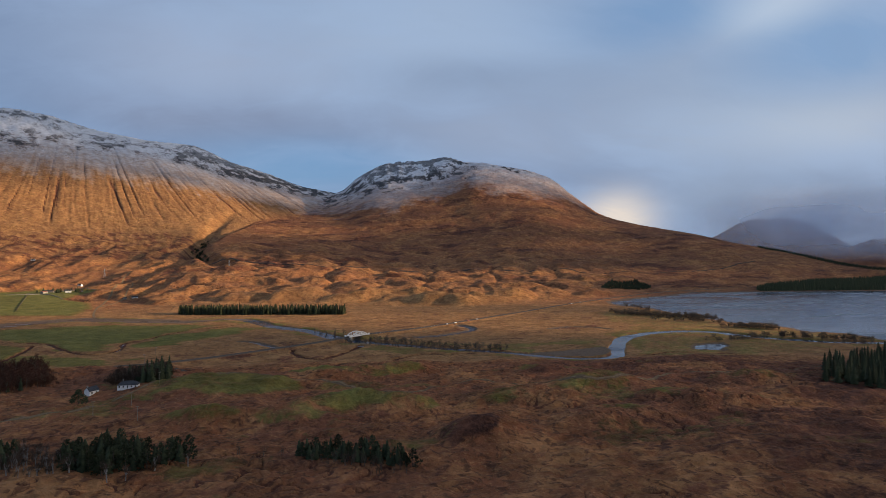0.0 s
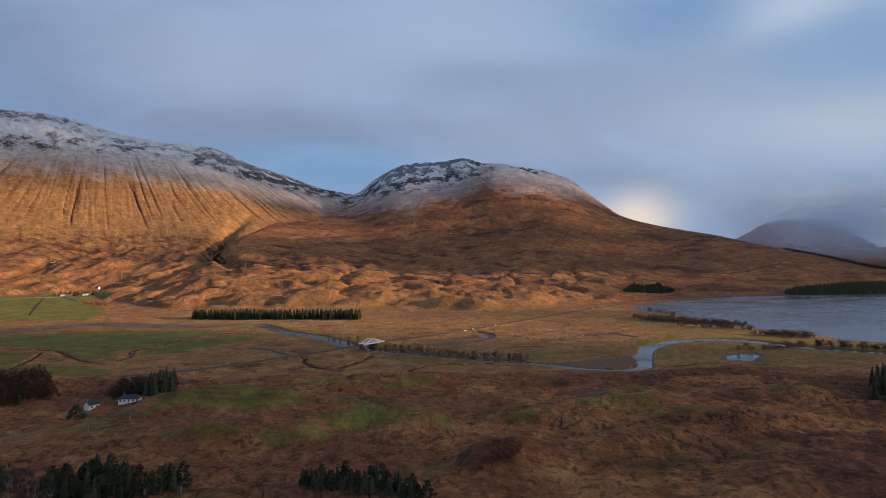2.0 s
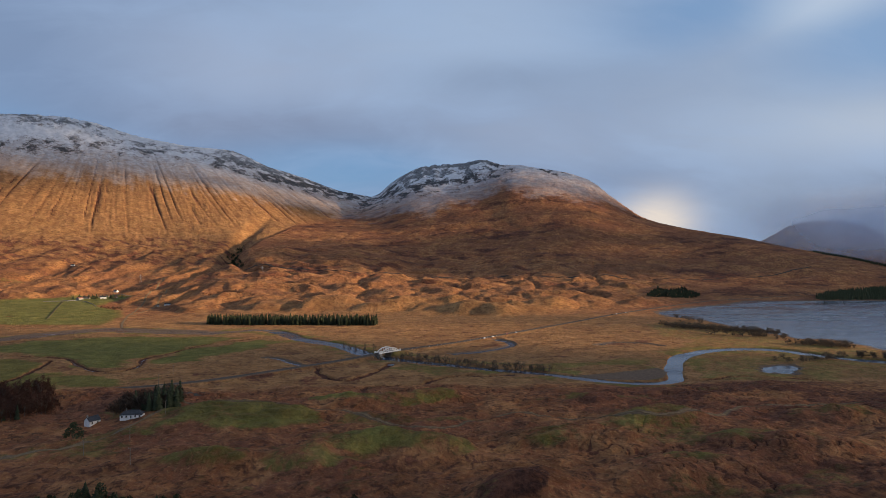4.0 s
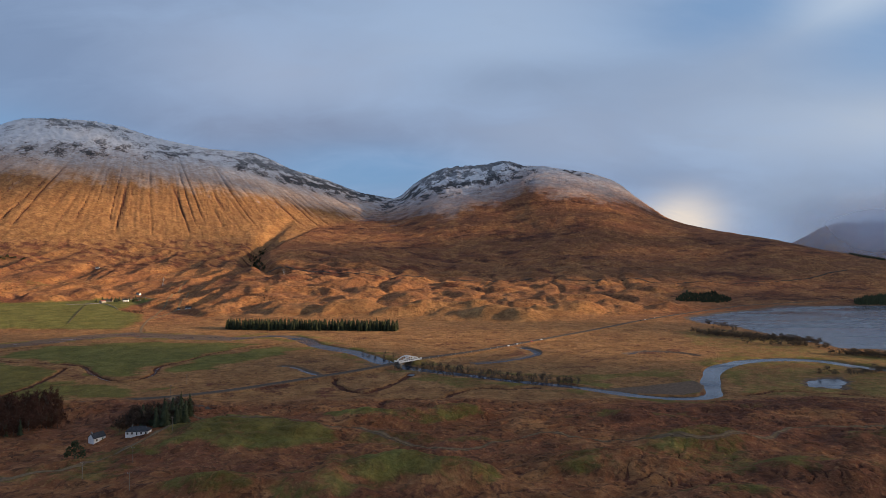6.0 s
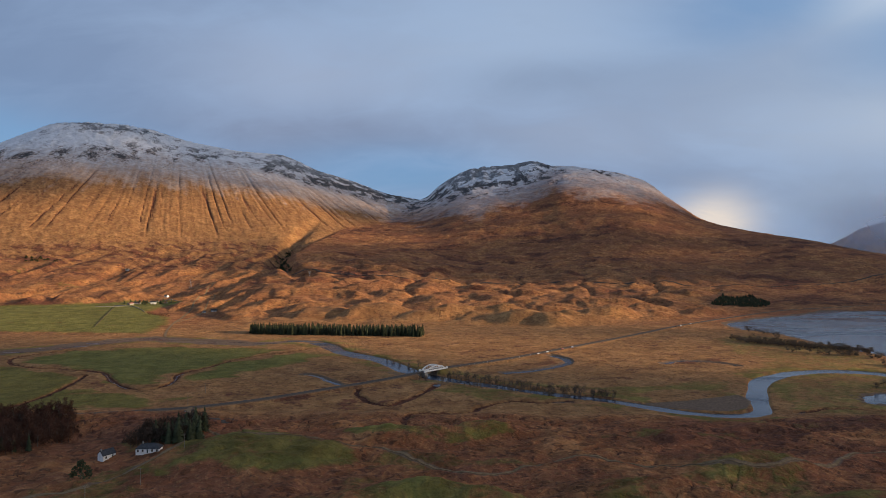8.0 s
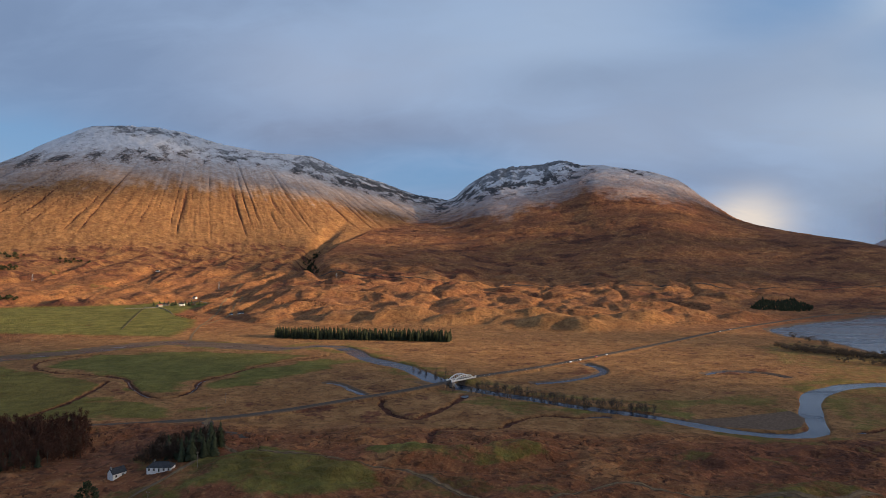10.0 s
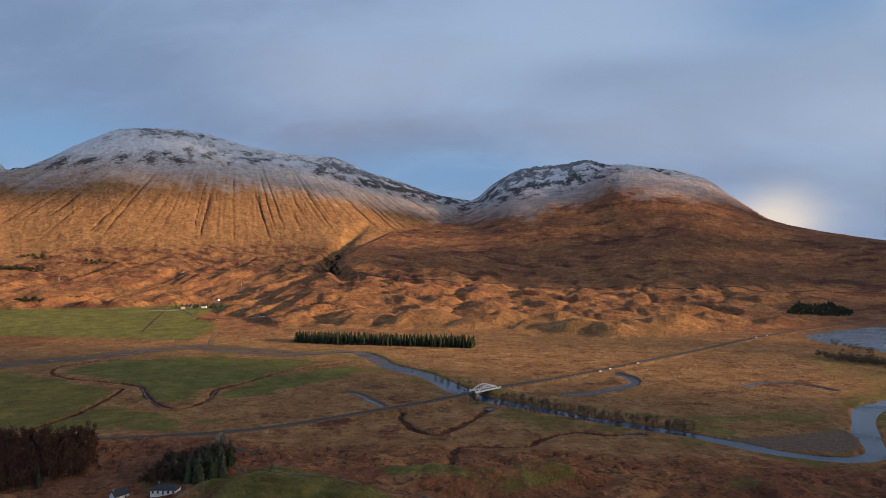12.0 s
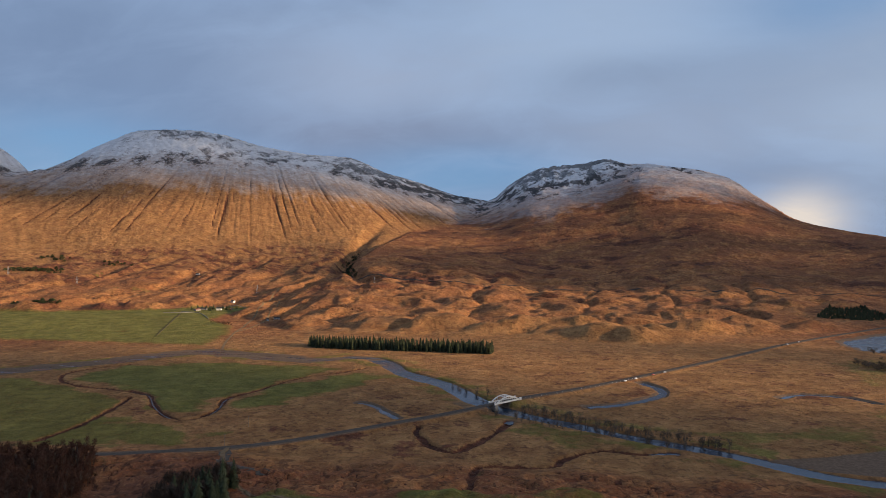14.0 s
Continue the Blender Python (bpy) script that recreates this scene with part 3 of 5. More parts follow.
    for ring, dep in ((POND, 2.6),):
        dp = inside(x, y, ring) + 7 * vnoise(x / 12, y / 8, 78)
        h = np.where(dp > -25, h * smooth(-dp, -2, 25) + (1 - smooth(-dp, -2, 25)) * 0.0, h) - dep * smooth(dp, -4, 5)
        wet = np.maximum(wet, 0.8 * smooth(dp, -12, 0))
    for line, width, dep in ((OXBOW, 5.5, 2.2), (OLD_COURSE, 4.0, 2.2), (POOL, 3.4, 2.4)):
        d, _ = line_distance(x, y, line, 60.0)
        d = d + 2.0 * vnoise(x / 11, y / 11, 79)
        h = h - dep * (1 - smooth(d, width - 2.5, width + 3))
        wet = np.maximum(wet, 0.9 * (1 - smooth(d, width, width + 7)))
    burn = np.zeros(np.shape(x))
    for line in BURNS:
        d, _ = line_distance(x, y, line, 60.0)
        d = d + 1.6 * vnoise(x / 9, y / 9, 81) - 2.2 * np.maximum(vnoise(x / 34, y / 34, 82), -0.3)
        burn = np.maximum(burn, 1 - smooth(d, 1.4, 4.6))
    h = h - 2.3 * burn
    # trodden ways lie a little lower than the turf beside them
    trod = np.zeros(np.shape(x))
    for line in (PATH_WAY, DRIVE, TRACK):
        d, _ = line_distance(x, y, line[::3], 40.0)
        trod = np.maximum(trod, 1 - smooth(d, 1.5, 4.0))
    h = h - 0.15 * trod
    # road on its bank, tracks cut level
    dd, along = line_distance(x, y, ROAD, 120.0)
    keep = dr > half + 4
    level = ROAD_LEVEL(along)
    trim = np.minimum(h, level + np.maximum(dd - 5.5, 0) * 0.35)
    far = smooth(dd, 25, 80)
    trim = trim * (1 - far) + h * far
    h = np.where(keep, np.maximum(trim, level - np.maximum(dd - 5.0, 0) * 0.45 - 0.12), h)
    if not parts:
        return h
    return h, dict(r=r, az=az, s=s, near=near, wet=wet, burn=burn, bar=bar, road=1 - smooth(dd, 4, 9), farm=farm, belt=w, run=run, trod=trod, hag=hag, fan=a, left=left, dr=dr, di=di, dd=dd, along=along)


def ROAD_LEVEL(along):
    """Height of the road: low over the flats, up to the bridge, on to the hill foot."""
    return 1.3 + 2.6 * np.exp(-((along - BRIDGE_ALONG) / 90.0) ** 2) + 0.9 * smooth(along, 150, 500) + 6 * smooth(along, 2050, 2700)


FAR_HILLS = [(35.4, 4740, 0.048, 6.2), (44.5, 4740, 0.016, 5.0), (-45.0, 4700, 0.155, 7.0)]
GLEN = curve_through([(-440, 1820), (-500, 1960), (-580, 2110), (-670, 2280), (-730, 2500), (-750, 2800), (-700, 3300), (-600, 3800)], 40.0)
GULLIES = [curve_through(g, 30.0) for g in ([(120, 1580), (160, 1720), (150, 1850), (210, 2000), (190, 2200)], [(330, 1640), (380, 1760), (370, 1900), (430, 2080)],
                                            [(520, 1700), (600, 1850), (640, 2050), (720, 2300)], [(-150, 1500), (-120, 1640), (-160, 1800), (-120, 1950)])]
FARM_FIELD = [(-1500, 1180), (-1100, 1090), (-760, 1095), (-560, 1085), (-590, 1230), (-650, 1350), (-745, 1440), (-765, 1560), (-765, 1700), (-920, 1720), (-1000, 1620), (-1260, 1520), (-1600, 1560)]
BRIDGE_ALONG = float(line_distance(np.array([BRIDGE.x]), np.array([BRIDGE.y]), ROAD)[1][0])


def height(x, y):
    return float(lie(np.array([float(x)]), np.array([float(y)]))[0])

# ---- ground: one sheet to the horizon ----
PASTURES = [[(-590, 830), (-560, 890), (-420, 930), (-250, 905), (-290, 840), (-310, 760), (-330, 705), (-320, 650), (-370, 660), (-420, 720), (-500, 755), (-570, 790)],
            [(-300, 790), (-235, 880), (-185, 850), (-215, 770), (-290, 665), (-312, 690)],
            [(-760, 800), (-620, 790), (-500, 735), (-430, 700), (-400, 640), (-330, 615), (-260, 600), (-290, 555), (-420, 535), (-700, 600)],
            [(-190, 395), (-165, 470), (-110, 450), (-70, 425), (-60, 398), (-110, 378), (-185, 372)],
            [(120, 655), (300, 700), (330, 735), (290, 640), (240, 645), (160, 625)],
            [(-30, 640), (10, 660), (90, 615), (60, 598), (20, 590)],
            [(110, 340), (150, 430), (230, 400), (180, 320)],
            [(560, 660), (600, 770), (560, 800), (540, 690)],
            [(285, 560), (320, 700), (430, 860), (520, 900), (600, 790), (660, 680), (560, 580), (420, 530)],
            [(-250, 330), (-215, 400), (-185, 395), (-175, 330), (-210, 300)],
            [(380, 880), (430, 1060), (520, 1100), (600, 930), (560, 850), (450, 820)]]


def joined(name, verts, faces, mat, smooth_faces=True):
    me = bpy.data.meshes.new(name)
    me.from_pydata(verts, [], faces)
    me.materials.append(mat)
    if smooth_faces:
        me.polygons.foreach_set("use_smooth", [True] * len(me.polygons))
    me.update()
    return me


def build_ground():
    t = np.concatenate([np.linspace(-180, -44, 40)[:-1], np.linspace(-44, 45, 1021), np.linspace(45, 180, 40)[1:]])[:-1]
    r = np.concatenate([np.linspace(4, 290, 26)[:-1], 290 * (5600 / 290) ** np.linspace(0, 1, 740), np.geomspace(5600, 40000, 22)[1:]])
    ang, rad = np.meshgrid(np.radians(t), r)
    x, y = (np.sin(ang) * rad).ravel(), (np.cos(ang) * rad - 110).ravel()
    # in blocks, which is quicker
    blocks = [lie(x[k:k + 12000], y[k:k + 12000], True) for k in range(0, len(x), 12000)]
    h = np.concatenate([b[0] for b in blocks])
    c = {key: np.concatenate([b[1][key] for b in blocks]) for key in blocks[0][1]}
    nr, nt = len(r), len(t)
    i = np.arange(nr - 1)[:, None] * nt
    j = np.arange(nt)[None, :]
    k = (j + 1) % nt
    quads = np.stack([i + j, i + nt + j, i + nt + k, i + k], -1).reshape(-1, 4)[:, ::-1]
    me = bpy.data.meshes.new("ground")
    me.vertices.add(nr * nt)
    me.vertices.foreach_set("co", np.stack([x, y, h], -1).astype(np.float32).ravel())
    me.loops.add(quads.size)
    me.loops.foreach_set("vertex_index", quads.ravel().astype(np.int32))
    me.polygons.add(len(quads))
    me.polygons.foreach_set("loop_start", np.arange(0, quads.size, 4, dtype=np.int32))
    me.polygons.foreach_set("use_smooth", np.ones(len(quads), bool))
    me.update(calc_edges=True)
    # what grows where, with the gullies' shade painted in among the heather
    s, az, near = c["s"], c["az"], c["near"]
    n1, n2, n3 = fbm(x / 170, y / 110, 4, 201), fbm(x / 46, y / 30, 4, 205), fbm(x / 420, y / 300, 4, 209)
    green = 0.9 * c["farm"] * smooth(n2, -1.6, -0.6)
    for ring, lush in zip(PASTURES, (0.84, 0.84, 0.78, 0.74, 0.6, 0.6, 0.5, 0.6, 0.52, 0.5, 0.5)):
        d = inside(x, y, ring) + 14 * n2
        green = np.maximum(green, lush * smooth(d, -10, 14))
    green = np.maximum(green, near * 0.46 * smooth(n1 + 0.7 * n2, 0.1, 0.9) * (1 - 0.2 * smooth(x, 180, 320)))
    green = np.maximum(green, 0.68 * smooth(-c["dr"], -80, -15) * smooth(n2, -0.5, 0.3) * (c["dr"] > 12))
    green = np.maximum(green, 0.55 * smooth(n3 + 0.5 * n2, 0.3, 0.9) * smooth(-az, 26, 33) * smooth(c["r"], 1700, 2000) * (1 - smooth(c["r"], 2500, 2800)))
    for k in KNOLLS[:13]:
        if k[0] != 58:
            green = np.maximum(green, (0.62 - 0.24 * smooth(x, 60, 130) + 0.3 * n2) * smooth(knoll(x, y, *k) / k[2] + 0.3 * n2, 0.15, 0.6))
    green = green * (1 - c["burn"])
    heath_and_shade = near * (0.30 + 0.55 * n1 + 0.45 * n2) * (1 - 0.9 * green)
    # near ground gets darker towards +x
    heath_and_shade = heath_and_shade + near * 0.22 * smooth(x, 80, 300) * (1 - green)
    heath_and_shade = np.maximum(heath_and_shade, (0.75 + 0.2 * n2) * smooth(knoll(x, y, 54, 258, 1, 20, 14, 15) + 0.25 * n2, 0.1, 0.7))
    mid = 1 - c["left"]
    n4 = fbm(x / 130, y / 85, 5, 213, 0.6)
    streak = fbm(c["fan"] * 2.2, c["r"] / 240, 4, 217)
    heath_and_shade = np.maximum(heath_and_shade, (0.22 + 0.35 * n3 + 0.60 * n4) * smooth(c["r"], 1450, 1900) * (0.12 + 0.88 * mid))
    heath_and_shade = np.maximum(heath_and_shade, (0.05 + 0.4 * streak) * smooth(s, 0.2, 0.4) * c["left"])
    heath_and_shade = np.maximum(heath_and_shade, 0.95 * c["burn"])
    # a darker band across the foot of the left hill
    heath_and_shade = np.maximum(heath_and_shade, (0.45 + 0.45 * n2 + 0.3 * n4) * c["left"] * smooth(c["r"], 2150, 2450) * (1 - smooth(c["r"], 2700, 2950)))
    heath_and_shade = np.maximum(heath_and_shade, c["hag"])
    # gully beds painted dark, standing in for the shade inside them
    heath_and_shade = np.maximum(heath_and_shade, np.clip(c["run"] * 1.2, 0, 1))
    plain_zone = (1 - near) * (1 - smooth(c["r"], 1100, 1250))
    heath_and_shade = np.maximum(heath_and_shade, plain_zone * (0.18 + 0.45 * n2 + 0.25 * n1) * (1 - green))
    heath_and_shade = np.maximum(heath_and_shade, c["belt"] * (0.02 + 0.42 * n2))
    # frost: a thin grey dusting that thickens to snow at the tops
    line = table([(-60, 470), (-42, 440), (-36, 455), (-30, 475), (-22, 465), (-14, 400), (-5, 310), (2, 335), (5.3, 380), (8.6, 475), (12, 425), (15, 405), (20, 370), (60, 400)], az)
    up = h - line + 35 * n1 + 20 * n2 + 30 * streak * c["left"]
    snow = 0.36 * smooth(up, -30, 150) + 0.66 * smooth(up, 100, 340) * (1 - 0.25 * smooth(az, 8, 10))
    # less white along the gully lines
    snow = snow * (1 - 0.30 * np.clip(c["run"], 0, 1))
    shelf = table([(-60, 560), (-43, 590), (-36, 615), (-31, 660), (-27, 745), (-20, 760), (-14, 660), (-8, 560), (60, 560)], az)
    n5 = fbm(x / 85, y / 120, 5, 221, 0.62)
    rock = c["left"] * (0.25 * np.exp(-((h - shelf - 40 * n1) / 70) ** 2) + 0.34 * np.exp(-((h - 900) / 60) ** 2) * np.exp(-((az + 30) / 5) ** 2) + 0.32 * smooth(az, -19, -15) * smooth(s, 0.7, 0.85)) * (1 + 0.55 * n5)
    flank = (1 - c["left"]) * smooth(s, 0.60, 0.78)
    rock = rock + flank * (0.28 + 0.45 * n5) * (1 - 0.75 * smooth(az, 8.0, 10.5))
    rock = np.maximum(rock, flank * (1.0 + 0.35 * n2) * np.exp(-((az - 5.6) / 2.1) ** 4) * smooth(s, 0.86, 0.93))
    rock = np.maximum(rock, flank * (0.62 + 0.5 * n5) * np.exp(-((az - 1.4) / 3.0) ** 4) * smooth(s, 0.74, 0.90))
    rock = np.maximum(rock, flank * (0.42 + 0.6 * n5) * np.exp(-((az - 13.2) / 2.0) ** 2) * smooth(s, 0.82, 0.9))
    rock = rock + (0.20 + 0.25 * n5) * smooth(up, 60, 220) * (1 - 0.6 * flank * smooth(az, 8.0, 10.5))
    rock = np.clip(1.3 * rock, 0, 1.0) * smooth(h, 220, 420) * (1 - smooth(az, 26, 29))
    straw = (1 - near) * (1 - smooth(c["r"], 1150, 1500)) + 0.8 * c["left"] * smooth(s, 0.2, 0.4) + 0.3 * c["belt"]
    bare = np.maximum(0.9 * c["wet"], c["bar"])
    bare = np.maximum(bare, 0.75 * c["road"])
    bare = np.maximum(bare, 0.6 * c["trod"])
    bare = np.maximum(bare, 0.8 * (1 - smooth(c["along"], 640, 800)) * (1 - smooth(c["dr"] + 8 * n2, 22, 34)))
    cover = np.stack([np.clip(green, 0, 1), np.clip(heath_and_shade, 0, 1), np.clip(snow, 0, 1), np.clip(bare, 0, 1)], -1).astype(np.float32)
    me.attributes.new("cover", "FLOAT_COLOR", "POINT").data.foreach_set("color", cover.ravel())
    me.attributes.new("rock", "FLOAT", "POINT").data.foreach_set("value", rock.astype(np.float32))
    me.attributes.new("straw", "FLOAT", "POINT").data.foreach_set("value", np.clip(straw, 0, 1).astype(np.float32))
    me.materials.append(M_GROUND)
    return tagged(new("ground", me), "tawny moorland valley floor rising to frosted bare hills", "ground", kind="structure")


build_ground()


def ribbon(name, line, width, lift, mat, label, cat, rise=None):
    """A strip laid along a line on the ground, with sides that reach into it."""
    xs, ys = np.array([p[0] for p in line]), np.array([p[1] for p in line])
    tx, ty = np.gradient(xs), np.gradient(ys)
    n = np.hypot(tx, ty)
    nx, ny = ty / n, -tx / n
    steps = (-0.5, -0.5, -0.17, 0.17, 0.5, 0.5)
    verts, faces = [], []
    if rise is not None:
        mid = rise(np.concatenate([[0], np.cumsum(np.hypot(np.diff(xs), np.diff(ys)))]))
    for q, k in enumerate(steps):
        wob = width * (1 + 0.12 * (vnoise(xs / 9, ys / 9, 300 + int(k > 0)) if rise is None else 0))
        px, py = xs + nx * k * wob, ys + ny * k * wob
        z = (lie(px, py) + lift) if rise is None else mid + lift
        if q in (0, 5):
            z = z - (1.2 if rise is None else 0.6)
        verts += list(zip(px, py, z))
    m = len(line)
    for q in range(len(steps) - 1):
        for i in range(m - 1):
            faces.append((q * m + i, (q + 1) * m + i, (q + 1) * m + i + 1, q * m + i + 1))
    return tagged(new(name, joined(name, verts, faces, mat, False)), label, cat, kind="structure")


def flat_sheet(name, ring, z, label):
    bm = bmesh.new()
    f = bm.faces.new([bm.verts.new((p[0], p[1], z)) for p in ring])
    bmesh.ops.triangulate(bm, faces=[f])
    if sum(q.normal.z for q in bm.faces) < 0:
        bmesh.ops.reverse_faces(bm, faces=bm.faces)
    me = bpy.data.meshes.new(name)
    bm.to_mesh(me)
    bm.free()
    me.materials.append(M_WATER)
    return tagged(new(name, me), label, "water", kind="structure")


def water_strip(name, line, half, z, label):
    verts, faces = [], []
    xs, ys = np.array([p[0] for p in line]), np.array([p[1] for p in line])
    tx, ty = np.gradient(xs), np.gradient(ys)
    n = np.hypot(tx, ty)
    for k in (-1, 1):
        verts += list(zip(xs + k * half * ty / n, ys - k * half * tx / n, np.full(len(xs), z)))
    m = len(line)
    faces = [(i, m + i, m + i + 1, i + 1) for i in range(m - 1)]
    return tagged(new(name, joined(name, verts, faces, M_WATER, False)), label, "water", kind="structure")


def grown(ring, d):
    c = np.mean(np.array(ring, float), axis=0)
    return [tuple(np.array(p) + (np.array(p) - c) / max(1e-6, np.linalg.norm(np.array(p) - c)) * d) for p in ring]


flat_sheet("water_loch", grown(LOCH, 30), WATER, "slate-blue loch reflecting the clouded sky")
water_strip("water_river", RIVER, 34, WATER - 0.01, "winding river with grassy banks and shingle")
flat_sheet("water_pond", grown(POND, 14), WATER + 0.01, "shallow flooded hollow beside the river")
water_strip("water_oxbow", OXBOW, 9, WATER + 0.02, "curved backwater of the river")
water_strip("water_backwater", OLD_COURSE, 8, WATER + 0.02, "narrow old river channel in the grass")
water_strip("water_pool", POOL, 6, WATER + 0.02, "dark pool in the pasture")
water_strip("water_burn", BURNS[0], 0.7, -1.85, "narrow peaty burn through the pasture")

ribbon("road", ROAD, 6.4, 0.02, M_ASPHALT, "grey two-lane asphalt road across the flats", "road", ROAD_LEVEL)
ribbon("railway", RAIL, 5.5, 0.9, M_BALLAST, "dark single-track railway bed across the hill foot", "railway")
ribbon("track", TRACK, 3.6, 0.45, M_TRACK, "pale stony farm track", "track")
ribbon("track", TRACK_TWO, 3.2, 0.45, M_TRACK, "pale stony farm track", "track")
ribbon("footpath", PATH_WAY, 1.8, 0.28, M_TRACK, "faint grassy path over the hummocks", "path")
ribbon("driveway", DRIVE, 3.4, 0.3, M_TRACK, "unmade lane to the cottages", "path")
ribbon("layby", curve_through([(-244, 556), (-232, 536), (-222, 514), (-205, 503), (-180, 496)], 6.0), 9.0, 0.15, M_ASPHALT, "muddy roadside lay-by beside the junction", "lay-by")

# ---- unseen broken cloud added towards the sun to shade parts of the valley ----
def shade_cloud_bank(outline, seed, label, thin=0.0, ragged=130.0, grain=125.0):
    """An added, unseen bank of cumulus 9 km off on the sun's side, placed to cast shade; its outline across the
    sunlight and in height above the slant of the light.
    """
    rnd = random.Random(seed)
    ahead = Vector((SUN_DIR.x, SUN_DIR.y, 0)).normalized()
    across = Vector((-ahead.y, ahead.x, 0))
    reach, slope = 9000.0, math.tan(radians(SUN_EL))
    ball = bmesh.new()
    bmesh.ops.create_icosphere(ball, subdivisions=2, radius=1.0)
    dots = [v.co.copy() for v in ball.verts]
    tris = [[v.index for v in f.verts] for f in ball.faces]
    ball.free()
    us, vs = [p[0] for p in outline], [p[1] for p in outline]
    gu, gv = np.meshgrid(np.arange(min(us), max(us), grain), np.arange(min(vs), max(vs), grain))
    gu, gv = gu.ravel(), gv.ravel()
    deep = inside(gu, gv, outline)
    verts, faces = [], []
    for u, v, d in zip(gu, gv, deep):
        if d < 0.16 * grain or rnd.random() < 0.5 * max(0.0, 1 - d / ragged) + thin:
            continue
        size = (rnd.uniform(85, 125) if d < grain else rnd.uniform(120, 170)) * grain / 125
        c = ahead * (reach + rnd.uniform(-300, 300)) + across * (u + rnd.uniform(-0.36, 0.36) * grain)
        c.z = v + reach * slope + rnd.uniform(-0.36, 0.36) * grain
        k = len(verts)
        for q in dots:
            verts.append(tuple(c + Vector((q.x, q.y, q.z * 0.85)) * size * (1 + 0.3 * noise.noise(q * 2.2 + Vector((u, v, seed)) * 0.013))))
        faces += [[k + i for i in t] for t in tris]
    return tagged(new("shade_cloud_bank", joined("shade_cloud_bank", verts, faces, M_CLOUD)), label, "cloud", kind="structure")


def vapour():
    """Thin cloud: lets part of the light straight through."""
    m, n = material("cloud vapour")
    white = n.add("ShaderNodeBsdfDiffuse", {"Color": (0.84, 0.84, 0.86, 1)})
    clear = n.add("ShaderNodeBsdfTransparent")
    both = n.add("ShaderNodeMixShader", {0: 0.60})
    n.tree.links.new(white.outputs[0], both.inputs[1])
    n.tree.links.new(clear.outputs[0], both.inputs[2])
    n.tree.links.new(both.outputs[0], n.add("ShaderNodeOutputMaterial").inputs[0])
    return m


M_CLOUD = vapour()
# each outline is fitted to the slopes that have to lie in shade
shade_cloud_bank([(-3000, -600), (380, -600), (380, 1200), (-3000, 1200)], 1, "unseen broken cumulus added to shade the near moor", 0.17, 20.0)
shade_cloud_bank([(240, -600), (1150, -600), (1130, -110), (1050, -55), (920, -10), (840, 40), (860, 90), (990, 200), (1080, 600), (1080, 1200), (240, 1200)], 7, "unseen broken cumulus bank added to shade the near plain", 0.03, 300.0)
shade_cloud_bank([(1480, -700), (1500, -110), (1600, -50), (1930, -10), (2060, 80), (2000, 170), (2030, 240), (2140, 330), (2220, 420), (2320, 450), (2480, 420), (2700, 385), (2780, 385), (2990, 400), (2990, 100), (3560, 100), (3560, 380), (5800, 460), (5800, -700)], 2, "unseen low cumulus bank added to shade the lower hillsides", 0.17)
shade_cloud_bank([(1500, 1030), (2300, 930), (2530, 890), (2702, 845), (2898, 825), (3125, 800), (3255, 760), (3560, 700), (3560, 330), (6000, 330), (6000, 2300), (1500, 2300)], 3, "unseen high cumulus bank added to shade the hill tops")
shade_cloud_bank([(2980, 90), (2980, 410), (3150, 430), (3225, 460), (3240, 710), (3570, 710), (3570, 425), (3350, 450), (3140, 300), (3100, 175), (3355, 325), (3570, 405), (3570, 90)], 4, "unseen ragged cumulus added to shade the middle hill, with a gap that lets the sun through", 0.05, 50.0, 50.0)
shade_cloud_bank([(1000, -500), (1000, -120), (1150, -75), (1500, -75), (1500, -500)], 6, "unseen thin cumulus added to dim the plain beside the loch", 0.40)
shade_cloud_bank([(3700, -700), (3700, -150), (4800, -150), (4800, -700)], 5, "unseen cumulus added to shade the far hill")


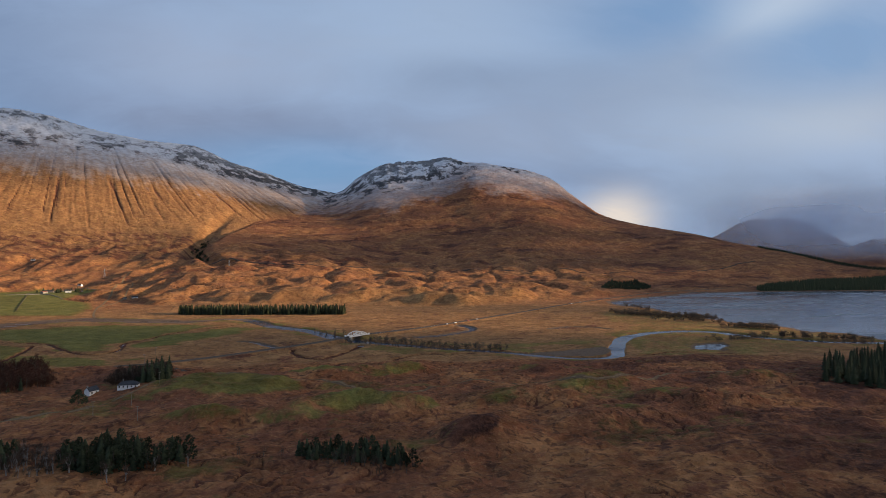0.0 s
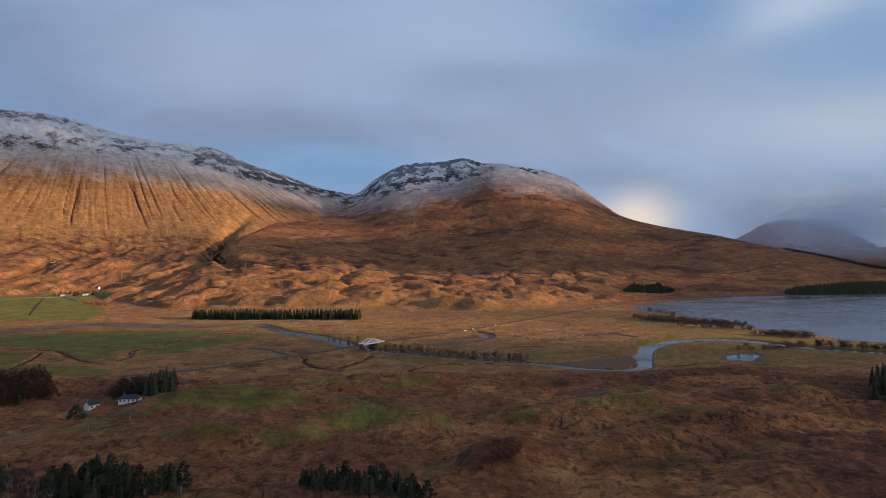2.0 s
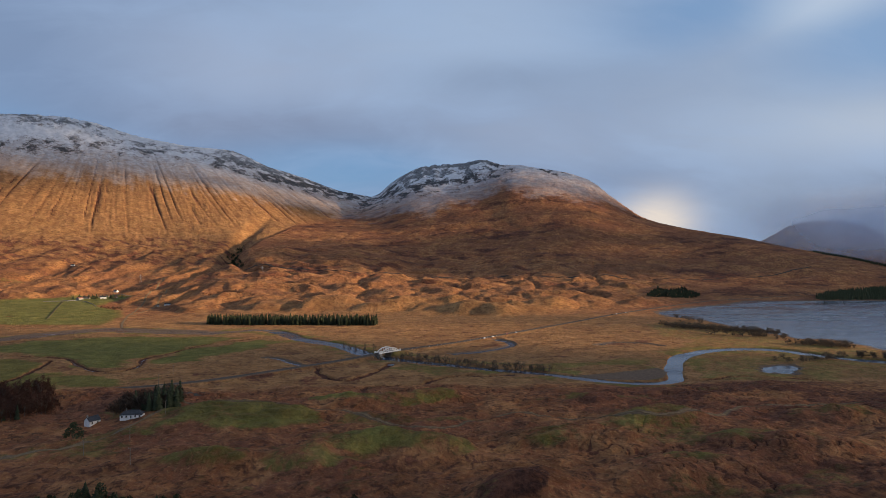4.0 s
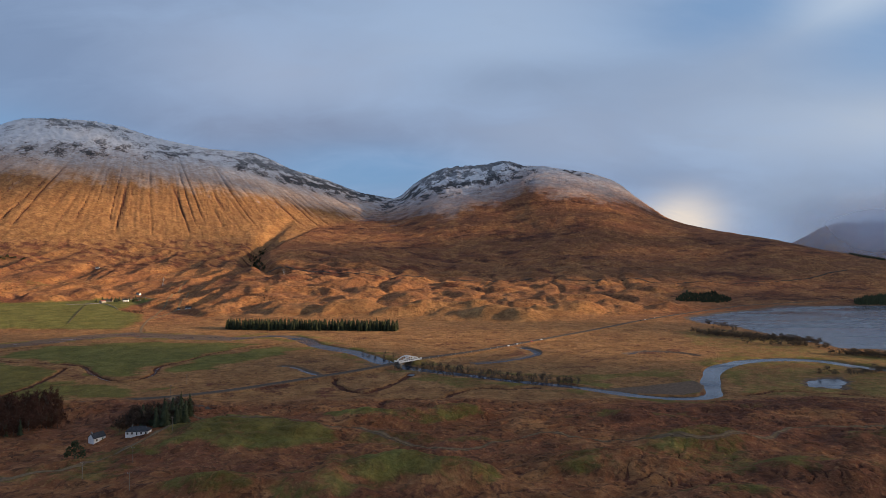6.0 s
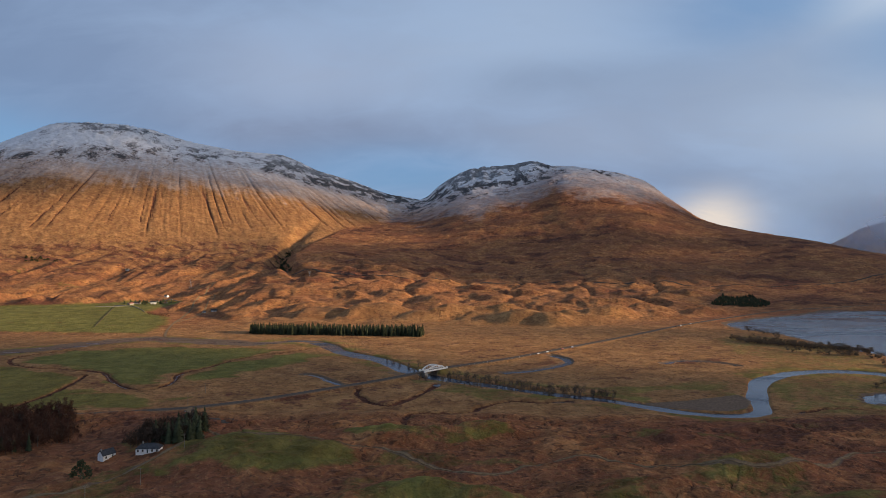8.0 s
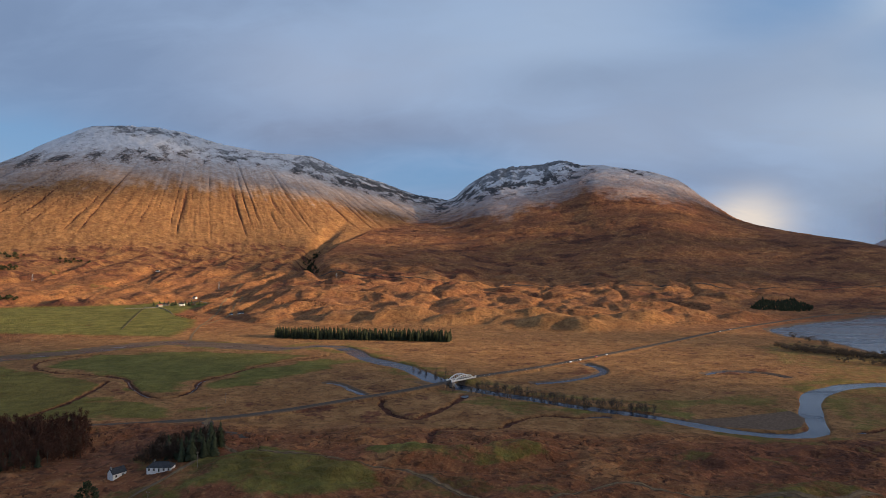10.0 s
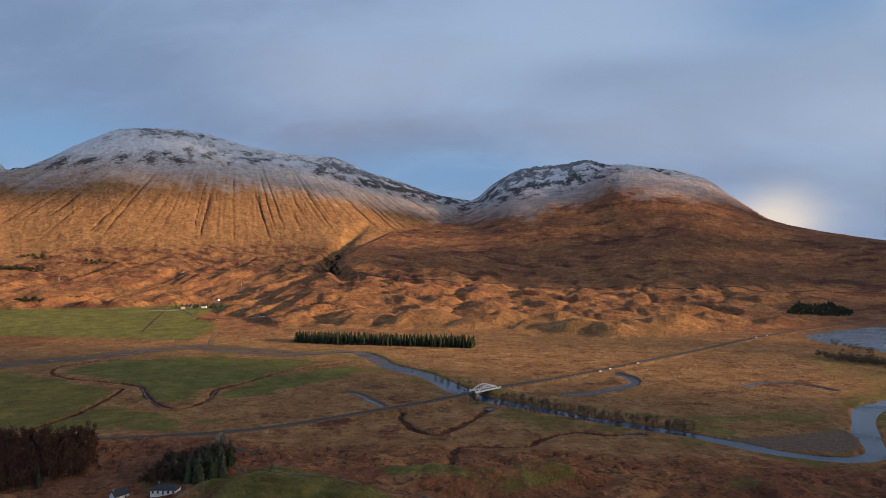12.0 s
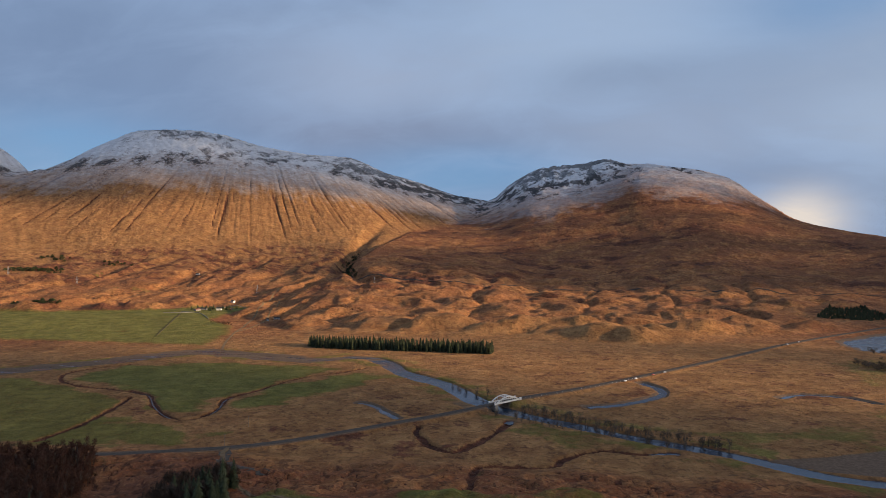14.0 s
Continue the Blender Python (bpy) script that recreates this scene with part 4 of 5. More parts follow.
def mist():
    """Low cloud and distance haze before the farther hill: thin bluish veils that fade out at their edges."""
    m, n = material("hill mist")
    p = place(n)
    dens = n.add("ShaderNodeAttribute", attribute_name="veil").outputs["Fac"]
    puff = n.span(n.noise(n.scaled(p, 1.0, 1.0, 1.8), 1 / 420, 3, 0.5, 0.0), 0.2, 0.8, 0.6, 1.0)
    white = n.add("ShaderNodeBsdfDiffuse", {"Color": (0.68, 0.78, 0.95, 1)})
    glow = n.add("ShaderNodeBsdfTranslucent", {"Color": (0.68, 0.78, 0.95, 1)})
    veil = n.add("ShaderNodeMixShader", {0: 0.5})
    n.tree.links.new(white.outputs[0], veil.inputs[1])
    n.tree.links.new(glow.outputs[0], veil.inputs[2])
    both = n.add("ShaderNodeMixShader", {0: n.math("MULTIPLY", dens, puff)})
    n.tree.links.new(n.add("ShaderNodeBsdfTransparent").outputs[0], both.inputs[1])
    n.tree.links.new(veil.outputs[0], both.inputs[2])
    n.tree.links.new(both.outputs[0], n.add("ShaderNodeOutputMaterial").inputs[0])
    for k, r in enumerate((4120.0, 4210.0, 4300.0)):
        az, el = np.meshgrid(np.linspace(25, 56, 90), np.linspace(-0.02, 0.17, 44))
        rr = r + 15 * vnoise(az / 3.0, el * 30, 400 + k)
        z = 135 + el * rr
        low = smooth(el + 0.012 * vnoise(az / 2.5, el * 10, 410 + k), -0.012, 0.05)
        # the even base density stands in for haze over the whole hill
        d = (0.28 + 0.38 * low) * smooth(el, -0.02, 0.0) * (1 - smooth(el, 0.018, 0.105)) * smooth(az, 26 + k, 37) * (1 - smooth(az, 48, 55))
        verts = np.stack([np.sin(np.radians(az)) * rr, np.cos(np.radians(az)) * rr, z], -1).reshape(-1, 3)
        nx = az.shape[1]
        faces = [(j * nx + i, j * nx + i + 1, (j + 1) * nx + i + 1, (j + 1) * nx + i) for j in range(az.shape[0] - 1) for i in range(nx - 1)]
        me = joined("mist_bank", verts.tolist(), faces, m)
        me.attributes.new("veil", "FLOAT", "POINT").data.foreach_set("value", d.ravel().astype(np.float32))
        tagged(new("mist_bank", me), "grey low cloud and haze veil before the far hill", "mist", kind="structure")


mist()

# ---- builders ----
def part(name, bm, mat, parent=None, label=""):
    """Links a bmesh as one mesh object under a thing or a part."""
    me = bpy.data.meshes.new(name)
    bm.to_mesh(me)
    bm.free()
    for m in (mat if isinstance(mat, (list, tuple)) else (mat,)):
        me.materials.append(m)
    ob = new(name, me)
    ob.parent = parent
    return tagged(ob, label)


def thing(name, label, category, group="", kind=""):
    return tagged(new(name), label, category, group, kind)


def heights(pts):
    a = np.array(pts, float)
    return lie(a[:, 0].copy(), a[:, 1].copy())


def tube(bm, a, b, ra, rb, sides=6, grown_from=None):
    """Tapered round bar from a to b; grown_from: a corner of the bar that it springs from."""
    a, b = Vector(a), Vector(b)
    d = (b - a).normalized()
    p = d.orthogonal().normalized()
    q = d.cross(p)
    rings = []
    for c, r in ((a, ra), (b, rb)):
        rings.append([bm.verts.new(c + (p * math.cos(2 * math.pi * i / sides) + q * math.sin(2 * math.pi * i / sides)) * r) for i in range(sides)])
    for i in range(sides):
        j = (i + 1) % sides
        bm.faces.new((rings[0][i], rings[0][j], rings[1][j], rings[1][i]))
    bm.faces.new(rings[1])
    bm.faces.new(rings[0][::-1])
    if grown_from:
        bm.faces.new((grown_from, rings[0][0], rings[0][1]))
    return rings[1][0]


def box(bm, cx, cy, cz, sx, sy, sz, bevel=0.0, turn=0.0):
    """Box about a centre, with its edges taken off."""
    made = bmesh.ops.create_cube(bm, size=1.0)["verts"]
    m = Matrix.Translation((cx, cy, cz)) @ Matrix.Rotation(turn, 4, "Z") @ Matrix.Diagonal((sx, sy, sz, 1))
    bmesh.ops.transform(bm, matrix=m, verts=made)
    if bevel:
        edges = list({e for v in made for e in v.link_edges})
        bmesh.ops.bevel(bm, geom=edges, offset=bevel, segments=1, affect="EDGES")


def conifer(name, h, w, seed, mat, label, category="tree", group="", whorls=11, n=8):
    """Spruce: straight stem, drooping whorls of boughs that shorten to a spire."""
    rnd = random.Random(seed)
    tree = thing(name, label, category, group)
    bm = bmesh.new()
    tube(bm, (0, 0, -0.6), (0, 0, h * 0.9), w * 0.06 + 0.06, 0.03, 6)
    part("trunk", bm, M_BARK, tree)
    bm = bmesh.new()
    for k in range(whorls):
        f = k / (whorls - 1)
        z = h * (0.10 + 0.86 * f ** 0.95)
        reach = w * 0.5 * (1 - f) ** 0.62 * rnd.uniform(0.85, 1.12) + 0.14
        for i in range(max(5, int(n - 3 * f))):
            a = 2 * math.pi * (i + rnd.random() * 0.7 + 0.37 * k) / max(5, int(n - 3 * f))
            r = reach * rnd.uniform(0.68, 1.15)
            d, s = Vector((math.cos(a), math.sin(a), 0)), Vector((-math.sin(a), math.cos(a), 0))
            drop = r * rnd.uniform(0.28, 0.5)
            b = r * rnd.uniform(0.38, 0.5)
            lift = h * 0.075
            v = [bm.verts.new(q) for q in (d * 0.05 + Vector((0, 0, z + lift)), d * r * 0.55 + s * b + Vector((0, 0, z - drop * 0.35)), d * r + Vector((0, 0, z - drop)),
                                           d * r * 0.55 - s * b + Vector((0, 0, z - drop * 0.35)), d * r * 0.45 + Vector((0, 0, z - drop * 0.75 - 0.1)))]
            for t in ((0, 1, 2), (0, 2, 3), (1, 4, 2), (2, 4, 3)):
                bm.faces.new([v[q] for q in t])
    tube(bm, (0, 0, h * 0.86), (0, 0, h), 0.16, 0.02, 5)
    part("crown", bm, mat, tree)
    return tree


def pine(name, h, w, seed, mat, label, group=""):
    """Broad young pine: forked limbs with tufts of needles, ragged outline."""
    rnd = random.Random(seed)
    tree = thing(name, label, "tree", group)
    bm = bmesh.new()
    stem = tube(bm, (0, 0, -0.6), (rnd.uniform(-0.3, 0.3), rnd.uniform(-0.3, 0.3), h * 0.88), 0.2 + h * 0.008, 0.05, 6)
    tips = []
    for k in range(22):
        f = 0.06 + 0.90 * k / 21
        a = k * 2.4 + rnd.random()
        r = w * 0.5 * (1.05 - f ** 2.0) * rnd.uniform(0.5, 1.1)
        p = Vector((math.cos(a) * r, math.sin(a) * r, h * f + r * 0.25))
        tube(bm, (0, 0, h * f * 0.92), p, 0.07, 0.03, 3, stem)
        tips.append((p, w * 0.17 * (1.15 - 0.5 * f)))
    part("trunk", bm, M_BARK, tree)
    bm = bmesh.new()
    for p, s in tips:
        for q in range(15):
            d = Vector((rnd.gauss(0, 1), rnd.gauss(0, 1), rnd.gauss(0, 0.7) + 0.2)).normalized()
            e = d.orthogonal().normalized() * s * 0.34
            c = p + d * s * rnd.uniform(0.05, 0.75)
            g = d * s * rnd.uniform(0.5, 0.8)
            v = [bm.verts.new(c - e), bm.verts.new(c + e), bm.verts.new(c + g + e * 0.4), bm.verts.new(c + g - e * 0.4)]
            bm.faces.new(v)
            o = d.cross(e).normalized() * s * 0.3
            v = [bm.verts.new(c - o), bm.verts.new(c + o), bm.verts.new(c + g)]
            bm.faces.new(v)
    part("crown", bm, mat, tree)
    return tree


def bare_tree(name, h, w, seed, bark, twig, label, group="", stems=1, twigs=190, thick=0.013):
    """Leafless broadleaf: stems, rising limbs and a haze of fine twigs."""
    rnd = random.Random(seed)
    tree = thing(name, label, "tree", group)
    bm, ends, stem = bmesh.new(), [], None
    for s in range(stems):
        x, y = rnd.uniform(-0.12, 0.12) * w * (stems > 1), rnd.uniform(-0.12, 0.12) * w * (stems > 1)
        fork = Vector((x * 1.5, y * 1.5, h * rnd.uniform(0.28, 0.42)))
        stem = tube(bm, (x, y, -0.6), fork, 0.10 + h * 0.012, 0.05 + h * 0.007, 6, stem if s else None)
        for k in range(7 if stems == 1 else 4):
            a = k * 2.4 + rnd.random()
            r = w * 0.36 * rnd.uniform(0.4, 1.0)
            e = fork + Vector((math.cos(a) * r, math.sin(a) * r, h * rnd.uniform(0.22, 0.5)))
            tube(bm, fork, e, 0.04 + h * 0.005, 0.03, 4, stem)
            ends += [(fork, e)]
    part("trunk", bm, bark, tree)
    bm = bmesh.new()
    heads = [(Vector((rnd.gauss(0, 0.42), rnd.gauss(0, 0.42), rnd.uniform(-0.75, 0.75))), rnd.uniform(0.35, 0.6)) for _ in range(7)]
    for i in range(twigs):
        # fine twigs all through a few loose heads of branches
        u = Vector((rnd.gauss(0, 1), rnd.gauss(0, 1), rnd.gauss(0, 1))).normalized() * rnd.random() ** 0.45
        mid, size = heads[i % 7]
        u = mid + u * size
        p = Vector((u.x * w * 0.5, u.y * w * 0.5, max(0.06 * h, h * (0.48 + 0.40 * u.z))))
        d = Vector((u.x * 0.8 + rnd.gauss(0, 0.45), u.y * 0.8 + rnd.gauss(0, 0.45), 0.75 + rnd.gauss(0, 0.35))).normalized()
        q = p + d * w * rnd.uniform(0.13, 0.24)
        side = d.cross(Vector((rnd.gauss(0, 1), rnd.gauss(0, 1), 0.3))).normalized() * w * thick
        bm.faces.new([bm.verts.new(z) for z in (p - side, p + side, q)])
        e = p.lerp(q, 0.3)
        bm.faces.new([bm.verts.new(z) for z in (e - side * 0.6, e + side * 0.6, e + (d + side.normalized() * rnd.uniform(-1, 1)).normalized() * w * 0.13)])
    part("crown", bm, twig, tree)
    return tree


def scatter(protos, pts, seed, low=0.8, high=1.15, group=""):
    """Copies of the model trees on the ground at points; the models themselves take the first places."""
    rnd = random.Random(seed)
    for i, (p, z) in enumerate(zip(pts, heights(pts))):
        k = rnd.uniform(low, high)
        m = Matrix.Translation((p[0], p[1], z)) @ Matrix.Rotation(rnd.uniform(0, 6.283), 4, "Z")
        src = protos[i % len(protos)]
        ob = src if i < len(protos) else copy_thing(src, m)
        ob.matrix_basis = m @ Matrix.Diagonal((k * rnd.uniform(0.9, 1.1), k * rnd.uniform(0.9, 1.1), k, 1))
        if group:
            ob["group"] = group


def fill(ring, step, seed, jitter=0.4, keep=1.0):
    """Points spread over an outline."""
    rnd = random.Random(seed)
    xs, ys = [p[0] for p in ring], [p[1] for p in ring]
    pts = []
    y = min(ys)
    while y < max(ys):
        x = min(xs)
        while x < max(xs):
            if rnd.random() < keep:
                pts.append((x + rnd.uniform(-jitter, jitter) * step, y + rnd.uniform(-jitter, jitter) * step))
            x += step
        y += step
    a = np.array(pts)
    ok = (inside(a[:, 0], a[:, 1], ring) > 0) & (line_distance(a[:, 0], a[:, 1], ROAD)[0] > 9)
    return [p for p, k in zip(pts, ok) if k]


def along_line(line, step, spread, seed):
    rnd = random.Random(seed)
    c = curve_through(line, step)
    return [(p[0] + rnd.gauss(0, spread), p[1] + rnd.gauss(0, spread)) for p in c]


def forest(name, pts, low, high, seed, label, mat):
    """A far wood too dense to count, in one mesh of small spruces."""
    rnd = random.Random(seed)
    verts, faces = [], []
    for (x, y), z in zip(pts, heights(pts)):
        h = rnd.uniform(low, high)
        w = h * rnd.uniform(0.26, 0.38)
        turn = rnd.random()
        for tier in range(4):
            z0, z1 = z - 0.5 + h * (0.06 + 0.2 * tier), z + h * min(1.0, 0.46 + 0.19 * tier)
            r = w * (1 - 0.21 * tier)
            k = len(verts)
            m = 7
            for i in range(m):
                a = 2 * math.pi * (i + turn + 0.5 * tier) / m
                q = r * rnd.uniform(0.75, 1.2)
                verts.append((x + math.cos(a) * q, y + math.sin(a) * q, z0 - rnd.uniform(0, 0.06) * h))
            verts.append((x, y, z1))
            faces += [(k + i, k + (i + 1) % m, k + m) for i in range(m)]
    return tagged(new(name, joined(name, verts, faces, mat, False)), label, "forest", kind="stuff")


# ---- the bridge ----
def build_bridge():
    """White bowstring arch bridge: two arched ribs, hangers, cross beams, deck and parapets on stone abutments."""
    b = thing("arch_bridge", "white bowstring arch road bridge over the river", "bridge")
    span, rise, half, deck = 31.0, 5.2, 4.2, 0.0
    bow = lambda t: rise * (1 - (2 * t - 1) ** 2)
    bm = bmesh.new()
    box(bm, 0, 0, deck - 0.45, span + 3, half * 2 - 0.4, 0.7, 0.08)
    part("deck", bm, M_STONE, b)
    bm = bmesh.new()
    box(bm, 0, 0, deck - 0.07, span + 3, 6.8, 0.12, 0.02)
    part("carriageway", bm, M_ASPHALT, b, "grey asphalt surface")
    for side in (-1, 1):
        y = side * half
        bm = bmesh.new()
        n, ring = 28, []
        for i in range(n + 1):
            t = i / n
            x, z = -span / 2 + span * t, deck + 0.2 + bow(t)
            slope = math.atan2(4 * rise * (1 - 2 * t), span)
            up = Vector((-math.sin(slope), 0, math.cos(slope))) * (0.62 - 0.18 * math.sin(math.pi * t))
            c = Vector((x, y, z))
            ring.append([bm.verts.new(c + up * a + Vector((0, o, 0))) for a, o in ((-1, -0.42), (1, -0.42), (1, 0.42), (-1, 0.42))])
        for p, q in zip(ring, ring[1:]):
            for i in range(4):
                bm.faces.new((p[i], p[(i + 1) % 4], q[(i + 1) % 4], q[i]))
        bm.faces.new(ring[0]), bm.faces.new(ring[-1][::-1])
        bmesh.ops.recalc_face_normals(bm, faces=bm.faces)
        part("arch_rib", bm, M_WHITE, b)
        bm = bmesh.new()
        box(bm, 0, y, deck + 0.15, span + 2.5, 0.7, 1.5, 0.08)
        part("edge_beam", bm, M_WHITE, b)
        for i in range(1, 10):
            t = i / 10
            bm = bmesh.new()
            box(bm, -span / 2 + span * t, y, deck + 0.8 + bow(t) * 0.5 - 0.3, 0.42, 0.4, max(0.4, bow(t) - 0.4), 0.04)
            part("hanger", bm, M_WHITE, b)
        for e in (-1, 1):
            bm = bmesh.new()
            box(bm, e * (span / 2 + 2.6), y, deck + 0.45, 2.4, 1.3, 2.1, 0.1)
            box(bm, e * (span / 2 + 2.6), y, deck + 1.6, 2.7, 1.6, 0.3, 0.06)
            part("end_pillar", bm, M_WHITE, b)
        bm = bmesh.new()
        for i in range(38):
            box(bm, -span / 2 + 0.5 + i * (span - 1) / 37, y - side * 0.75, deck + 0.5, 0.07, 0.07, 1.0)
        box(bm, 0, y - side * 0.75, deck + 1.03, span, 0.12, 0.1)
        box(bm, 0, y - side * 0.75, deck + 0.5, span, 0.08, 0.07)
        part("railing", bm, M_WHITE, b)
    for t in (0.38, 0.5, 0.62):
        bm = bmesh.new()
        box(bm, -span / 2 + span * t, 0, deck + bow(t) + 0.2, 0.5, half * 2, 0.5, 0.06)
        part("cross_beam", bm, M_WHITE, b)
    for e in (-1, 1):
        bm = bmesh.new()
        box(bm, e * (span / 2 + 1.6), 0, deck - 3.4, 4.4, half * 2 + 2.6, 5.4, 0.15)
        part("abutment", bm, M_STONE, b, "grey stone abutment")
    b.matrix_basis = Matrix.Translation((BRIDGE.x, BRIDGE.y, float(ROAD_LEVEL(np.array([BRIDGE_ALONG]))[0]) + 0.12)) @ Matrix.Rotation(math.atan2(42, 39), 4, "Z")
    return b


build_bridge()


# ---- houses ----
def house(label, length, width, wall, pitch, windows, at, turn, walls=M_HARL, roof=M_SLATE, chimneys=2, porch=False, name="cottage", hip=False, door=True, base=None):
    """Gabled house: thick walls, overhanging roof, chimneys, set-in windows and door."""
    h = thing(name, label, "house" if name in ("cottage", "farmhouse") else "barn")
    ridge = wall + width / 2 * math.tan(radians(pitch))
    bm = bmesh.new()
    prof = [(-width / 2, -1.5), (width / 2, -1.5), (width / 2, wall), (0, ridge - 0.12), (-width / 2, wall)]
    if hip:
        prof = [(-width / 2, -1.5), (width / 2, -1.5), (width / 2, wall), (-width / 2, wall)]
    ends = [[bm.verts.new((x, y, z)) for y, z in prof] for x in (-length / 2, length / 2)]
    bm.faces.new(ends[0][::-1]), bm.faces.new(ends[1])
    for i in range(len(prof)):
        j = (i + 1) % len(prof)
        bm.faces.new((ends[0][i], ends[0][j], ends[1][j], ends[1][i]))
    bmesh.ops.recalc_face_normals(bm, faces=bm.faces)
    part("wall", bm, walls, h)
    over, thick = 0.35, 0.22
    inset = width * 0.42 if hip else -over
    for side in (-1, 1):
        bm = bmesh.new()
        eave = Vector((0, side * (width / 2 + over), wall - over * math.tan(radians(pitch))))
        top = Vector((0, 0, ridge))
        lift = Vector((0, 0, thick))
        v = [bm.verts.new(q + Vector((x, 0, 0)) + l) for l in (Vector(), lift) for q, x in ((eave, -length / 2 - over), (eave, length / 2 + over), (top, length / 2 - inset), (top, -length / 2 + inset))]
        for f in ((0, 1, 2, 3), (7, 6, 5, 4), (0, 4, 5, 1), (1, 5, 6, 2), (2, 6, 7, 3), (3, 7, 4, 0)):
            bm.faces.new([v[i] for i in f])
        bmesh.ops.recalc_face_normals(bm, faces=bm.faces)
        part("roof", bm, roof, h)
        if hip:
            bm = bmesh.new()
            x = side * (length / 2 + over)
            ez = wall - over * math.tan(radians(pitch)) + thick * 0.9
            v = [bm.verts.new(q) for q in ((x, -width / 2 - over, ez), (x, width / 2 + over, ez), (side * (length / 2 - inset), 0, ridge + thick * 0.95),
                                           (x, -width / 2 - over, ez - thick), (x, width / 2 + over, ez - thick), (side * (length / 2 - inset), 0, ridge - 0.1))]
            for f in ((0, 1, 2), (3, 5, 4), (0, 3, 4, 1), (1, 4, 5, 2), (2, 5, 3, 0)):
                bm.faces.new([v[i] for i in f])
            bmesh.ops.recalc_face_normals(bm, faces=bm.faces)
            part("roof", bm, roof, h)
    bm = bmesh.new()
    box(bm, 0, 0, ridge + thick + 0.02, length - 2 * max(inset, 0) + 0.6, 0.4, 0.14, 0.04)
    part("ridge_cap", bm, M_SLATE, h)
    for k in range(chimneys):
        x = (-1, 1)[k % 2] * (length / 2 - (0.5 if not hip else inset + 0.6))
        bm = bmesh.new()
        box(bm, x, 0, ridge + 0.3, 0.7, 1.0, 1.5, 0.05)
        box(bm, x, 0, ridge + 1.10, 0.85, 1.15, 0.14, 0.03)
        for o in (-0.3, 0.3):
            tube(bm, (x, o, ridge + 1.12), (x, o, ridge + 1.5), 0.14, 0.11, 8)
        part("chimney", bm, M_STONE, h)
    for side in (-1, 1):
        y = side * width / 2
        for i in range(windows):
            x = -length / 2 + length * (i + 0.5) / windows
            if door and i == windows // 2 and side == -1:
                bm = bmesh.new()
                box(bm, x, y, 1.02, 0.95, 0.12, 2.04, 0.02)
                box(bm, x, y - 0.04, 2.25, 1.2, 0.1, 0.16, 0.02)
                part("door", bm, M_DOOR, h, "dark painted door")
                continue
            bm = bmesh.new()
            for dx, dz, sx, sz in ((0, 0.66, 1.14, 0.1), (0, -0.66, 1.14, 0.1), (-0.53, 0, 0.1, 1.3), (0.53, 0, 0.1, 1.3), (0, 0, 0.06, 1.3), (0, 0, 1.1, 0.06)):
                box(bm, x + dx, y, 1.45 + dz, sx, 0.14, sz)
            w = part("window", bm, M_WOOD, h, "small timber window")
            bm = bmesh.new()
            box(bm, x, y, 1.45, 1.0, 0.06, 1.25)
            part("pane", bm, M_GLASS, w)
            bm = bmesh.new()
            box(bm, x, y + side * 0.08, 0.72, 1.3, 0.2, 0.1, 0.02)
            part("sill", bm, M_STONE, w)
    if porch:
        bm = bmesh.new()
        box(bm, length * 0.5 + 1.2, 0, 1.0, 2.6, width * 0.6, 2.4, 0.05)
        part("porch", bm, walls, h)
        bm = bmesh.new()
        box(bm, length * 0.5 + 1.3, 0, 2.32, 3.0, width * 0.68, 0.2, 0.05)
        part("porch_roof", bm, roof, h)
    z = height(*at) if base is None else base
    h.matrix_basis = pose(at[0], at[1], z, 0, 0, turn)
    return h


house("low white harled cottage with a hipped slate roof", 15.0, 6.8, 2.7, 36, 5, (-205, 414), 6, chimneys=1, hip=True, porch=False)
house("small white gabled cottage with a slate roof", 8.5, 6.0, 3.0, 42, 2, (-232, 411), 62, chimneys=1)
house("white farmhouse with a slate roof", 13.0, 7.0, 5.0, 40, 4, (-826, 1640), 15, name="farmhouse")
house("long grey stone byre beside the farmyard", 24.0, 7.0, 3.2, 34, 5, (-880, 1650), 8, M_STONE, M_SLATE, 0, name="barn")
house("brown sheet-roofed barn by the farm field", 14.0, 9.0, 4.2, 25, 2, (-872, 1610), 70, M_STONE, M_RUST, 0, name="barn")
house("low grey byre behind the farmhouse", 18.0, 6.0, 2.8, 34, 4, (-850, 1690), 12, M_STONE, M_SLATE, 0, name="barn")
house("small grey shed in the farmyard", 8.0, 5.0, 2.6, 30, 2, (-805, 1668), 20, M_STONE, M_SLATE, 0, name="barn")
house("white cottage on the moraine slope", 13.0, 7.0, 3.6, 40, 4, (-863, 1789), -25, name="cottage")
house("white cottage beside the farm track", 14.0, 7.0, 3.2, 38, 4, (-599, 1489), 20, name="cottage")
house("small white outhouse beside the farm track", 7.0, 5.0, 2.8, 35, 2, (-617, 1476), 20, chimneys=0, name="cottage")
house("lone white cottage on the hillside", 12.0, 7.0, 3.4, 40, 3, (-1176, 2142), 5, name="cottage")

# ---- woods ----
G = "spruces of the riverside plantation"
spruces = [conifer("sitka_spruce", 16.5 + i, 8.2 + 0.3 * i, 10 + i, M_SPRUCE, "dense dark green spruce in a plantation") for i in range(4)]
scatter(spruces, fill([(-368, 1080), (-290, 1070), (-217, 1064), (-140, 1058), (-64, 1052), (-62, 1092), (-150, 1102), (-300, 1118), (-385, 1120)], 6.7, 3), 4, 0.86, 1.04, G)
G = "conifers of the hillside copse"
